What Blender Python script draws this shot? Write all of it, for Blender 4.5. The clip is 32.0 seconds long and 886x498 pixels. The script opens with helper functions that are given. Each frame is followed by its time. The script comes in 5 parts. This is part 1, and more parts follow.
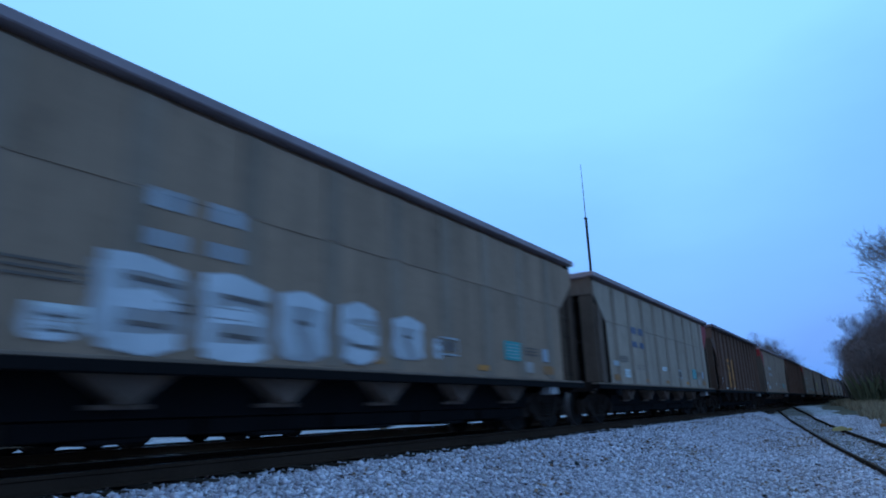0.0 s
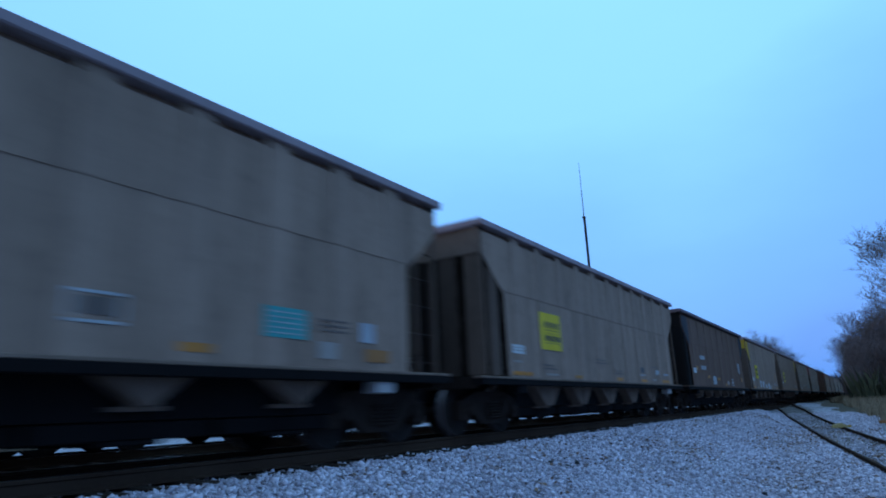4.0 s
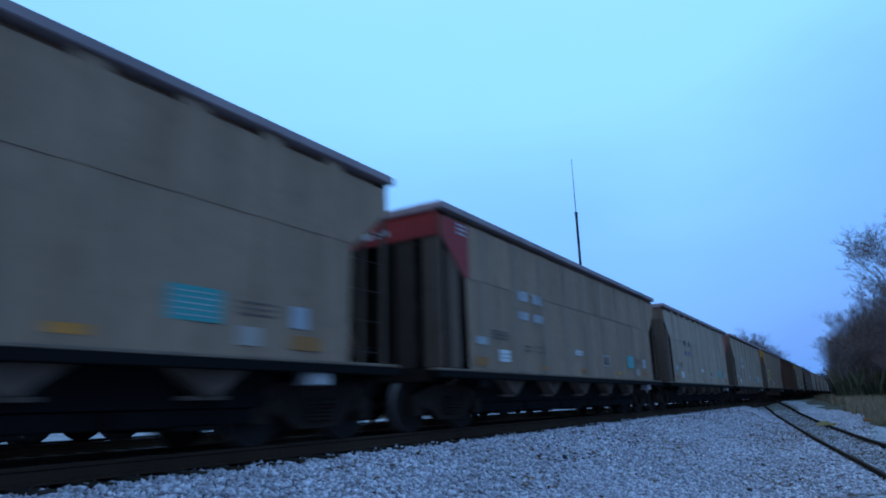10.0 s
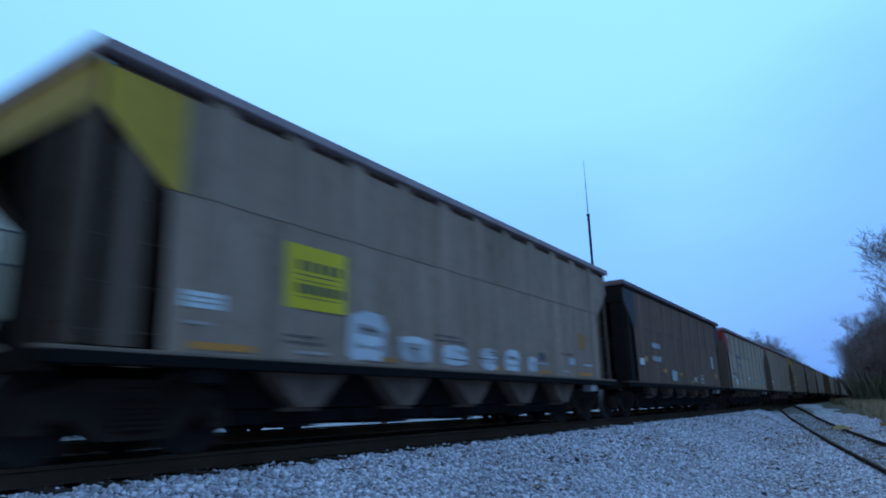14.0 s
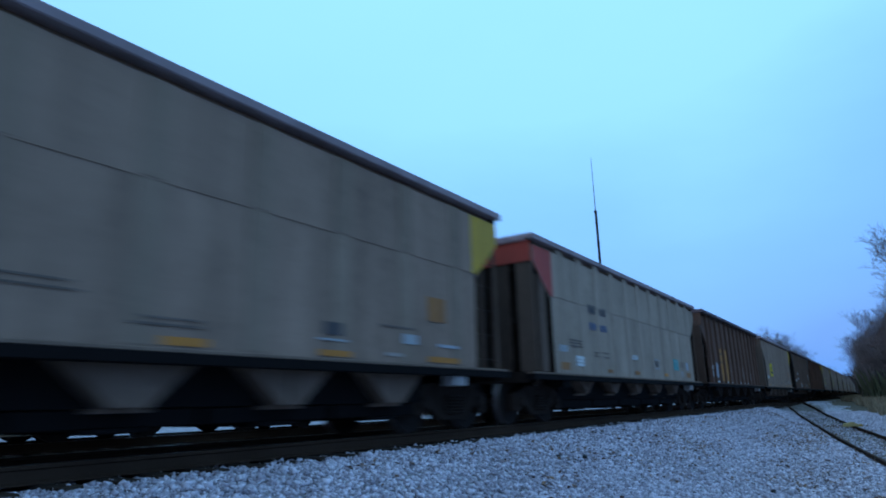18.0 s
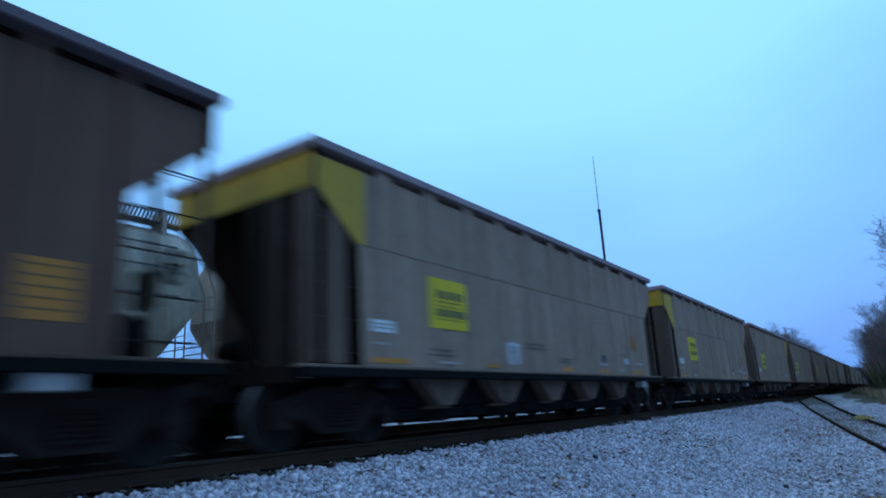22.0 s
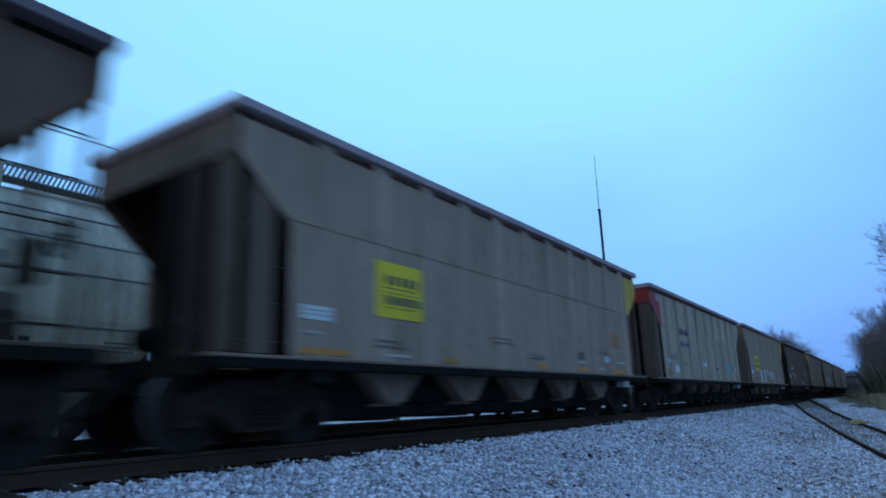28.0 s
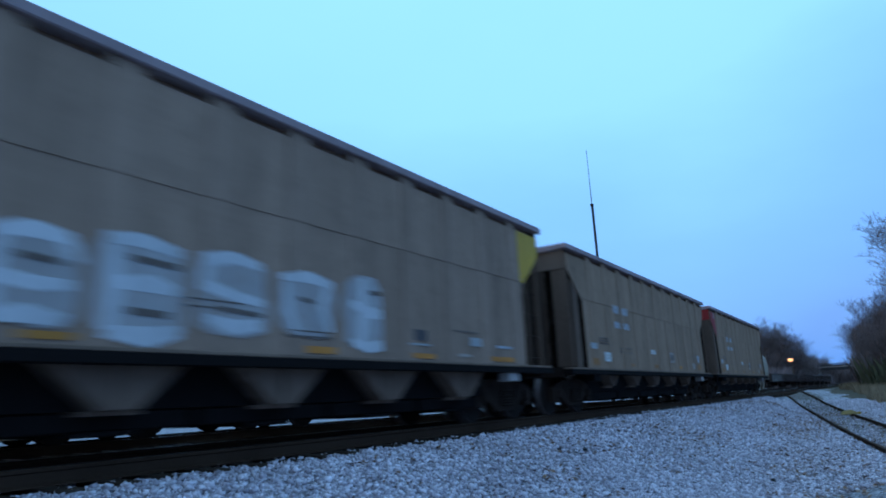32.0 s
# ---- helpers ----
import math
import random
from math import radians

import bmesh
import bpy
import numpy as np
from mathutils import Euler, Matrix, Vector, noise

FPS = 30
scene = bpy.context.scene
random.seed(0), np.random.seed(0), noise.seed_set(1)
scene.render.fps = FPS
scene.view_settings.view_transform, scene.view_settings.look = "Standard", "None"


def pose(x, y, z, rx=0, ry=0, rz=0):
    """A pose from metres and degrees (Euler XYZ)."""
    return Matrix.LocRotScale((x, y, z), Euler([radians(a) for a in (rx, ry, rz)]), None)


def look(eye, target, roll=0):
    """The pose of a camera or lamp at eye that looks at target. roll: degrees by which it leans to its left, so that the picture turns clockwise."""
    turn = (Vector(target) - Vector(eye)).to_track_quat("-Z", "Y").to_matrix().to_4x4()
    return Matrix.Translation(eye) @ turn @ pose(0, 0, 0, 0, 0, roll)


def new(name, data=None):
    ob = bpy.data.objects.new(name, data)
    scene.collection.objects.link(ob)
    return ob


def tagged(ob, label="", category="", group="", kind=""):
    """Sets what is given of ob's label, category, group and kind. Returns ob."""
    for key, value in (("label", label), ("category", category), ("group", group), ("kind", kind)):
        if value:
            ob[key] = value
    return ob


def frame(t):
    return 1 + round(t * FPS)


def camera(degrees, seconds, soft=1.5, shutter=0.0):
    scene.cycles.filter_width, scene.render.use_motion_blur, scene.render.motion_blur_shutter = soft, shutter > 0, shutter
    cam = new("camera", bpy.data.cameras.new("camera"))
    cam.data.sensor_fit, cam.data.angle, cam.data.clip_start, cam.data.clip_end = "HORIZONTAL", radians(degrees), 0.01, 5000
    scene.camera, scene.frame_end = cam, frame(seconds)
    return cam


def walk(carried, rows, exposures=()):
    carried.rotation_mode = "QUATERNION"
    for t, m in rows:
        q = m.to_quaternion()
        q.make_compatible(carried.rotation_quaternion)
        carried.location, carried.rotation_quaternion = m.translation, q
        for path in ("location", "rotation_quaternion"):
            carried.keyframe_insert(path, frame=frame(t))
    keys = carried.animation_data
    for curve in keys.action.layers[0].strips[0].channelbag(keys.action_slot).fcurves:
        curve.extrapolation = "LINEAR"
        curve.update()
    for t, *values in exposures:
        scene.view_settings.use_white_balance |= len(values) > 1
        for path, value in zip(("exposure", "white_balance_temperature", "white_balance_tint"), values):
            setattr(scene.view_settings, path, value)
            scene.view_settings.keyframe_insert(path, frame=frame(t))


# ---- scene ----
EXPO = 0.0
SKY_CLEAR = 0.02
SKY_VEIL = 1.0
SKY_EAST = 0.72
SUN = 0.12
SKY_COLS = [(0.112, 0.340, 0.90), (0.138, 0.412, 1.03), (0.185, 0.51, 1.12), (0.292, 0.725, 1.34), (0.33, 0.79, 1.36), (0.24, 0.53, 1.03)]

# ---- camera ----
# seconds, yaw, pitch, roll of a camera that stands beside the line
PATH = [
    (0, 33.44, 14.49, 1.98), (0.5, 33.49, 14.49, 2.37), (1, 33.44, 14.55, 2.68), (1.5, 33.39, 14.57, 2.60),
    (2, 33.46, 14.58, 2.60), (2.5, 33.53, 14.52, 2.41), (3, 33.55, 14.47, 2.47), (3.5, 33.50, 14.47, 2.46),
    (5.5, 33.13, 14.41, 1.94), (6, 33.05, 14.31, 1.76), (6.5, 33.00, 14.18, 1.66), (7, 32.99, 14.09, 1.73),
    (7.5, 32.91, 14.00, 1.52), (8, 32.90, 13.98, 1.74), (8.5, 32.80, 13.96, 1.71), (9, 32.71, 13.96, 1.78),
    (9.5, 32.52, 13.95, 1.76), (10, 32.48, 13.88, 1.73), (10.5, 32.37, 13.83, 1.30), (11, 32.32, 13.81, 0.90),
    (11.5, 32.35, 13.77, 1.09), (12, 32.56, 13.68, 1.43), (12.5, 32.95, 13.70, 1.70), (13, 33.21, 13.83, 1.43),
    (13.5, 33.37, 13.93, 1.22), (14, 33.49, 14.06, 1.45), (14.5, 33.70, 14.07, 1.68), (16.5, 33.97, 13.83, 1.40),
    (17, 34.01, 13.83, 1.66), (17.5, 34.05, 13.76, 1.22), (18, 34.16, 13.84, 1.47), (18.5, 34.24, 13.86, 1.46),
    (19, 34.25, 13.92, 1.80), (19.5, 34.18, 13.95, 1.97), (20, 34.14, 13.90, 1.79), (20.5, 34.29, 14.00, 2.22),
    (21, 34.49, 13.93, 2.28), (21.5, 34.78, 14.06, 2.82), (22, 34.91, 14.14, 2.88), (22.5, 34.97, 14.25, 2.56),
    (23, 35.12, 14.28, 2.24), (23.5, 34.84, 14.21, 1.90), (24, 34.55, 14.18, 1.80), (24.5, 34.36, 14.05, 1.67),
    (26.5, 34.38, 13.94, 1.52), (27, 34.43, 13.86, 2.05), (27.5, 34.42, 13.70, 1.83), (28, 34.59, 13.81, 1.81),
    (28.5, 34.75, 13.85, 1.83), (29, 34.86, 13.75, 1.96), (29.5, 34.71, 13.60, 1.96), (30, 34.45, 13.42, 1.83),
    (30.5, 34.27, 13.34, 2.20), (31, 34.05, 13.26, 2.10), (31.5, 34.04, 13.34, 2.18), (32, 34.16, 13.47, 2.54),
]

EYE_Z = 0.45
cam = camera(70.0, 32.0, soft=1.85, shutter=0.38)
walk(cam, [(t, pose(0, 0, EYE_Z, 90 + p, r, yaw)) for t, yaw, p, r in PATH], exposures=[(0.0, EXPO, 6150, 14), (11.5, EXPO, 6170, 14), (14.5, EXPO + 0.10, 6480, 11), (32.0, EXPO + 0.10, 6530, 10.5)])

# ---- world and light ----
def build_world():
    w = bpy.data.worlds.new("dusk_sky")
    scene.world = w
    w.use_nodes = True
    nt = w.node_tree
    nt.nodes.clear()
    out = nt.nodes.new("ShaderNodeOutputWorld")
    sky = nt.nodes.new("ShaderNodeTexSky")
    sky.sky_type = "NISHITA"
    sky.sun_disc = False
    sky.sun_elevation = radians(12)
    sky.sun_rotation = radians(200)
    sky.air_density = 1.5
    sky.dust_density = 3.0
    skybg = nt.nodes.new("ShaderNodeBackground")
    skybg.inputs[1].default_value = SKY_CLEAR
    nt.links.new(sky.outputs[0], skybg.inputs[0])
    # overcast veil: brighter towards the zenith, deep blue at the horizon and towards the east
    co = nt.nodes.new("ShaderNodeTexCoord")
    sep = nt.nodes.new("ShaderNodeSeparateXYZ")
    nt.links.new(co.outputs["Generated"], sep.inputs[0])
    ramp = nt.nodes.new("ShaderNodeValToRGB")
    el = ramp.color_ramp.elements
    el[0].position, el[0].color = 0.0, (*SKY_COLS[0], 1)
    el[1].position, el[1].color = 1.0, (*SKY_COLS[-1], 1)
    for p, c in zip((0.08, 0.22, 0.42, 0.62), SKY_COLS[1:-1]):
        e = el.new(p)
        e.color = (*c, 1)
    noi = nt.nodes.new("ShaderNodeTexNoise")
    noi.inputs["Scale"].default_value = 2.2
    noi.inputs["Detail"].default_value = 5
    mp = nt.nodes.new("ShaderNodeMapping")
    mp.inputs["Scale"].default_value = (1, 1, 2.6)
    nt.links.new(co.outputs["Generated"], mp.inputs[0])
    nt.links.new(mp.outputs[0], noi.inputs["Vector"])
    add = nt.nodes.new("ShaderNodeMath")
    add.operation = "MULTIPLY_ADD"
    add.inputs[1].default_value = 0.20
    sub = nt.nodes.new("ShaderNodeMath")
    sub.operation = "SUBTRACT"
    sub.inputs[1].default_value = 0.5
    nt.links.new(noi.outputs["Fac"], sub.inputs[0])
    nt.links.new(sub.outputs[0], add.inputs[0])
    east = nt.nodes.new("ShaderNodeMapRange")
    east.interpolation_type = "SMOOTHSTEP"
    for k, v in (("From Min", -0.22), ("From Max", 0.16), ("To Min", 0.0), ("To Max", -0.14)):
        east.inputs[k].default_value = v
    nt.links.new(sep.outputs["X"], east.inputs["Value"])
    low = nt.nodes.new("ShaderNodeMath")
    low.operation = "ADD"
    nt.links.new(sep.outputs["Z"], low.inputs[0])
    nt.links.new(east.outputs[0], low.inputs[1])
    nt.links.new(low.outputs[0], add.inputs[2])
    nt.links.new(add.outputs[0], ramp.inputs[0])
    veil = nt.nodes.new("ShaderNodeBackground")
    veil.inputs[1].default_value = SKY_VEIL
    # the sky is dimmer away from the light in the west
    dot = nt.nodes.new("ShaderNodeVectorMath")
    dot.operation = "DOT_PRODUCT"
    dot.inputs[1].default_value = (0.10, 0.99, 0.0)
    nt.links.new(co.outputs["Generated"], dot.inputs[0])
    west = nt.nodes.new("ShaderNodeMapRange")
    west.interpolation_type = "SMOOTHSTEP"
    for k, v in (("From Min", -1.0), ("From Max", 0.7), ("To Min", SKY_EAST), ("To Max", 1.0)):
        west.inputs[k].default_value = v
    nt.links.new(dot.outputs["Value"], west.inputs["Value"])
    dim = nt.nodes.new("ShaderNodeVectorMath")
    dim.operation = "SCALE"
    nt.links.new(ramp.outputs[0], dim.inputs[0])
    nt.links.new(west.outputs[0], dim.inputs["Scale"])
    nt.links.new(dim.outputs[0], veil.inputs[0])
    both = nt.nodes.new("ShaderNodeAddShader")
    nt.links.new(skybg.outputs[0], both.inputs[0])
    nt.links.new(veil.outputs[0], both.inputs[1])
    nt.links.new(both.outputs[0], out.inputs[0])
    sun = bpy.data.lights.new("sun", "SUN")
    sun.energy = SUN
    sun.angle = radians(25)
    sun.color = (0.62, 0.80, 1.0)
    so = new("sun", sun)
    so.matrix_world = look((40, -60, 60), (0, 0, 0))


build_world()

# ---- materials ----
def nodes_of(name):
    m = bpy.data.materials.new(name)
    m.use_nodes = True
    nt = m.node_tree
    return m, nt, nt.nodes["Principled BSDF"]


def noise_tex(nt, vec, scale, detail=4.0, rough=0.6, stretch=None):
    n = nt.nodes.new("ShaderNodeTexNoise")
    n.inputs["Scale"].default_value = scale
    n.inputs["Detail"].default_value = detail
    n.inputs["Roughness"].default_value = rough
    if stretch:
        mp = nt.nodes.new("ShaderNodeMapping")
        mp.inputs["Scale"].default_value = stretch
        nt.links.new(vec, mp.inputs[0])
        vec = mp.outputs[0]
    nt.links.new(vec, n.inputs["Vector"])
    return n.outputs["Fac"]


def ramp_of(nt, fac, stops):
    r = nt.nodes.new("ShaderNodeValToRGB")
    el = r.color_ramp.elements
    while len(el) < len(stops):
        el.new(0.5)
    for e, (p, c) in zip(el, stops):
        e.position, e.color = p, (*c, 1)
    nt.links.new(fac, r.inputs[0])
    return r.outputs[0]


def mixed(nt, fac, a, b, mode="MIX"):
    m = nt.nodes.new("ShaderNodeMix")
    m.data_type = "RGBA"
    m.blend_type = mode
    for sock, v in ((m.inputs["Factor"], fac), (m.inputs["A"], a), (m.inputs["B"], b)):
        if hasattr(v, "is_linked"):
            nt.links.new(v, sock)
        elif isinstance(v, (int, float)):
            sock.default_value = v
        else:
            sock.default_value = (*v, 1)
    return m.outputs["Result"]


def scaled(c, k):
    return tuple(min(1.0, v * k) for v in c)


def painted(name, base, dirt=(0.06, 0.05, 0.04), amount=0.6, rough=0.55, metal=0.0, grain=9.0, streak=True, bump=0.15, gloss=0.3):
    """Weathered paint or metal: patches, grain and, on upright sheets, runs of dirt."""
    m, nt, bs = nodes_of(name)
    co = nt.nodes.new("ShaderNodeTexCoord").outputs["Object"]
    rnd = nt.nodes.new("ShaderNodeObjectInfo").outputs["Random"]
    add = nt.nodes.new("ShaderNodeVectorMath")
    add.operation = "ADD"
    comb = nt.nodes.new("ShaderNodeCombineXYZ")
    mul = nt.nodes.new("ShaderNodeMath")
    mul.operation = "MULTIPLY"
    mul.inputs[1].default_value = 37.0
    nt.links.new(rnd, mul.inputs[0])
    nt.links.new(mul.outputs[0], comb.inputs[1])
    nt.links.new(co, add.inputs[0])
    nt.links.new(comb.outputs[0], add.inputs[1])
    v = add.outputs[0]
    big = noise_tex(nt, v, 0.7, 3, 0.6, (1.3, 1.3, 0.35))
    col = ramp_of(nt, big, [(0.3, scaled(base, 0.72)), (0.5, base), (0.7, scaled(base, 1.18))])
    fine = noise_tex(nt, v, grain, 6, 0.7)
    col = mixed(nt, 0.35, col, ramp_of(nt, fine, [(0.3, scaled(base, 0.7)), (0.75, scaled(base, 1.2))]))
    if streak:
        run = noise_tex(nt, v, 1.0, 5, 0.65, (2.2, 2.2, 0.13))
        mask = ramp_of(nt, run, [(0.42, (0, 0, 0)), (0.72, (1, 1, 1))])
        spots = noise_tex(nt, v, 2.6, 6, 0.7)
        mask = mixed(nt, 0.4, mask, ramp_of(nt, spots, [(0.5, (0, 0, 0)), (0.7, (1, 1, 1))]))
        fac = mixed(nt, 1.0, mask, (amount, amount, amount), "MULTIPLY")
        bw = nt.nodes.new("ShaderNodeRGBToBW")
        nt.links.new(fac, bw.inputs[0])
        col = mixed(nt, bw.outputs[0], col, dirt)
    nt.links.new(col, bs.inputs["Base Color"])
    bs.inputs["Roughness"].default_value = rough
    bs.inputs["Metallic"].default_value = metal
    bs.inputs["Specular IOR Level"].default_value = gloss
    if bump:
        b = nt.nodes.new("ShaderNodeBump")
        b.inputs["Strength"].default_value = bump
        b.inputs["Distance"].default_value = 0.02
        nt.links.new(fine, b.inputs["Height"])
        nt.links.new(b.outputs[0], bs.inputs["Normal"])
    return m


def loose(name, a, b, c, per_island=True, rough=0.95, scale=30.0):
    """Stones, grass, twigs: the colour varies from piece to piece and over the ground."""
    m, nt, bs = nodes_of(name)
    co = nt.nodes.new("ShaderNodeTexCoord").outputs["Object"]
    geo = nt.nodes.new("ShaderNodeNewGeometry")
    col = ramp_of(nt, geo.outputs["Random Per Island"], [(0.0, scaled(a, 0.7)), (0.22, a), (0.55, b), (1.0, c)])
    patch = noise_tex(nt, co, 0.35, 5)
    col = mixed(nt, ramp_bw(nt, patch, 0.45, 0.75, 0.45), col, scaled(a, 0.8))
    fine = noise_tex(nt, co, scale, 4)
    col = mixed(nt, 0.38, col, ramp_of(nt, fine, [(0.3, scaled(b, 0.6)), (0.7, scaled(c, 1.05))]))
    nt.links.new(col, bs.inputs["Base Color"])
    bs.inputs["Roughness"].default_value = rough
    bs.inputs["Specular IOR Level"].default_value = 0.2
    return m


def ramp_bw(nt, fac, lo, hi, top):
    mr = nt.nodes.new("ShaderNodeMapRange")
    mr.inputs["From Min"].default_value, mr.inputs["From Max"].default_value = lo, hi
    mr.inputs["To Max"].default_value = top
    nt.links.new(fac, mr.inputs["Value"])
    return mr.outputs[0]


def ground_mat(name, stops, scale, big_scale, bump=0.6, cells=True):
    m, nt, bs = nodes_of(name)
    co = nt.nodes.new("ShaderNodeTexCoord").outputs["Object"]
    if cells:
        vo = nt.nodes.new("ShaderNodeTexVoronoi")
        vo.inputs["Scale"].default_value = scale
        nt.links.new(co, vo.inputs["Vector"])
        sep = nt.nodes.new("ShaderNodeSeparateColor")
        nt.links.new(vo.outputs["Color"], sep.inputs[0])
        fac, height = sep.outputs[0], vo.outputs["Distance"]
    else:
        fac = height = noise_tex(nt, co, scale, 6, 0.7)
    col = ramp_of(nt, fac, stops)
    patch = noise_tex(nt, co, big_scale, 5)
    col = mixed(nt, ramp_bw(nt, patch, 0.45, 0.8, 0.6), col, scaled(stops[0][1], 0.75))
    nt.links.new(col, bs.inputs["Base Color"])
    bs.inputs["Roughness"].default_value = 0.95
    bs.inputs["Specular IOR Level"].default_value = 0.15
    b = nt.nodes.new("ShaderNodeBump")
    b.inputs["Strength"].default_value = bump
    b.inputs["Distance"].default_value = 0.03
    b.invert = cells
    nt.links.new(height, b.inputs["Height"])
    nt.links.new(b.outputs[0], bs.inputs["Normal"])
    return m


def plain_paint(name, c, rough=0.6, worn=0.25):
    return painted(name, c, dirt=scaled(c, 0.35), amount=worn, rough=rough, bump=0.05)


def glowing(name, c, strength):
    m, nt, bs = nodes_of(name)
    bs.inputs["Base Color"].default_value = (*c, 1)
    bs.inputs["Emission Color"].default_value = (*c, 1)
    bs.inputs["Emission Strength"].default_value = strength
    return m


GREY = painted("grey_car_paint", (0.345, 0.223, 0.162), dirt=(0.115, 0.072, 0.052), amount=0.75, rough=0.8, gloss=0.1)
GREY_LIGHT = painted("pale_grey_car_paint", (0.405, 0.290, 0.216), dirt=(0.16, 0.105, 0.070), amount=0.6, rough=0.8, gloss=0.1)
GREY_TAN = painted("tan_grey_car_paint", (0.350, 0.218, 0.146), dirt=(0.11, 0.070, 0.048), amount=0.65, rough=0.8, gloss=0.1)
# flat stakes, slightly lighter than the grey body
GREY_RIB = painted("lighter_grey_stake_paint", (0.358, 0.233, 0.171), dirt=(0.12, 0.076, 0.055), amount=0.7, rough=0.8, gloss=0.1)
# wide stakes, a little darker than the side sheets
GREY_STAKE = painted("darker_stake_paint", (0.315, 0.214, 0.154), dirt=(0.11, 0.07, 0.048), amount=0.7, rough=0.8, gloss=0.1)
BROWN = painted("dark_brown_car_paint", (0.165, 0.088, 0.062), dirt=(0.066, 0.037, 0.028), amount=0.6, rough=0.75, gloss=0.10)
BROWN_LIGHT = painted("rusty_brown_car_paint", (0.112, 0.062, 0.043), dirt=(0.042, 0.028, 0.022), amount=0.6, rough=0.75, gloss=0.10)
BLACK = painted("black_car_paint", (0.012, 0.011, 0.012), dirt=(0.03, 0.022, 0.018), amount=0.5)
CHORD_DARK = painted("dark_top_chord_steel", (0.165, 0.118, 0.130), dirt=(0.05, 0.036, 0.034), amount=0.5, rough=0.7, gloss=0.2)
CHORD = painted("top_chord_steel", (0.345, 0.255, 0.262), dirt=(0.07, 0.05, 0.045), amount=0.5, rough=0.7, gloss=0.2)
# near-black tone for underframe, gates and brake gear
UNDER = painted("near_black_underframe", (0.010, 0.008, 0.008), dirt=(0.022, 0.014, 0.011), amount=0.4, rough=0.95, streak=False, gloss=0.08)
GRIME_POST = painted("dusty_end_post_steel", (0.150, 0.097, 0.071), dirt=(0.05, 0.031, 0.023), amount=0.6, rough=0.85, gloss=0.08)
# dusty steel darkened as for a post standing back in shade
GRIME_SHADED = painted("shaded_dusty_end_steel", (0.086, 0.055, 0.041), dirt=(0.028, 0.02, 0.016), amount=0.6, rough=0.85, gloss=0.08)
# end sheets darker than the sides: weaker end light toned in with dust
END_DUST_SHADED = painted("shaded_dusty_end_sheet_steel", (0.190, 0.125, 0.092), dirt=(0.07, 0.045, 0.034), amount=0.7, rough=0.85, gloss=0.08)
SILL = painted("dusty_side_sill_steel", (0.235, 0.155, 0.113), dirt=(0.07, 0.045, 0.034), amount=0.7, rough=0.85, gloss=0.08)
# coal dust plus the deep end's shade in one dark colour
SLOPE_SHADED = painted("shaded_dusty_slope_steel", (0.030, 0.019, 0.015), dirt=(0.015, 0.01, 0.008), amount=0.6, rough=0.9, gloss=0.1)
POST_DARK = painted("black_post_steel", (0.013, 0.010, 0.009), dirt=(0.03, 0.02, 0.015), amount=0.4, rough=0.9, gloss=0.1)
BROWN_MID = painted("weathered_brown_car_paint", (0.176, 0.096, 0.066), dirt=(0.06, 0.034, 0.025), amount=0.6, rough=0.75, gloss=0.10)
BROWN_STAKE = painted("paler_brown_stake_paint", (0.190, 0.108, 0.075), dirt=(0.08, 0.05, 0.036), amount=0.6, rough=0.75, gloss=0.10)
# darkest copy of the end steel: shade of recesses put into its tone
GRIME_DEEP_SHADE = painted("deep_shade_dusty_end_steel", (0.030, 0.019, 0.015), dirt=(0.016, 0.012, 0.01), amount=0.6, rough=0.9, gloss=0.05)
CHUTE = painted("dusty_chute_steel", (0.20, 0.13, 0.097), dirt=(0.04, 0.028, 0.02), amount=0.7, rough=0.9, gloss=0.05)
CHUTE_DARK = painted("sooty_chute_steel", (0.042, 0.028, 0.023), dirt=(0.016, 0.012, 0.01), amount=0.7, rough=0.95, gloss=0.04)
YELLOW_TRIM = plain_paint("mustard_corner_paint", (0.52, 0.30, 0.022), worn=0.4)
TRUCK = painted("cast_truck_steel", (0.037, 0.024, 0.019), dirt=(0.03, 0.019, 0.014), amount=0.5, rough=0.9, gloss=0.05)
WHEEL = painted("dirty_wheel_steel", (0.034, 0.025, 0.022), dirt=(0.03, 0.022, 0.018), rough=0.9, streak=False, gloss=0.05)
TREAD = painted("worn_wheel_tread", (0.24, 0.19, 0.18), rough=0.5, metal=0.3, streak=False, bump=0.02)
RAIL = painted("rusty_rail_steel", (0.062, 0.036, 0.024), dirt=(0.03, 0.022, 0.018), rough=0.95, grain=22, streak=False, gloss=0.05)
RAIL_TOP = painted("polished_rail_head", (0.30, 0.29, 0.28), rough=0.35, metal=0.8, streak=False, bump=0.03)
TIE = painted("creosoted_tie_wood", (0.046, 0.032, 0.024), dirt=(0.08, 0.062, 0.05), rough=0.95, grain=14, gloss=0.05)
YELLOW = plain_paint("yellow_paint", (0.66, 0.46, 0.012))
YELLOW_WORN = plain_paint("worn_yellow_paint", (0.54, 0.31, 0.026), worn=0.45)
ORANGE_DULL = plain_paint("dull_orange_paint", (0.31, 0.125, 0.036), worn=0.6)
OCHRE = plain_paint("worn_ochre_paint", (0.56, 0.205, 0.035), worn=0.6)
YELLOW_DULL = plain_paint("faded_yellow_paint", (0.46, 0.27, 0.02), worn=0.55)
ORANGE = plain_paint("orange_paint", (0.36, 0.142, 0.038), worn=0.55)
RED = plain_paint("red_paint", (0.30, 0.020, 0.018))
ORANGE_RED = plain_paint("orange_red_paint", (0.42, 0.055, 0.034))
TEAL = plain_paint("teal_paint", (0.05, 0.31, 0.29))
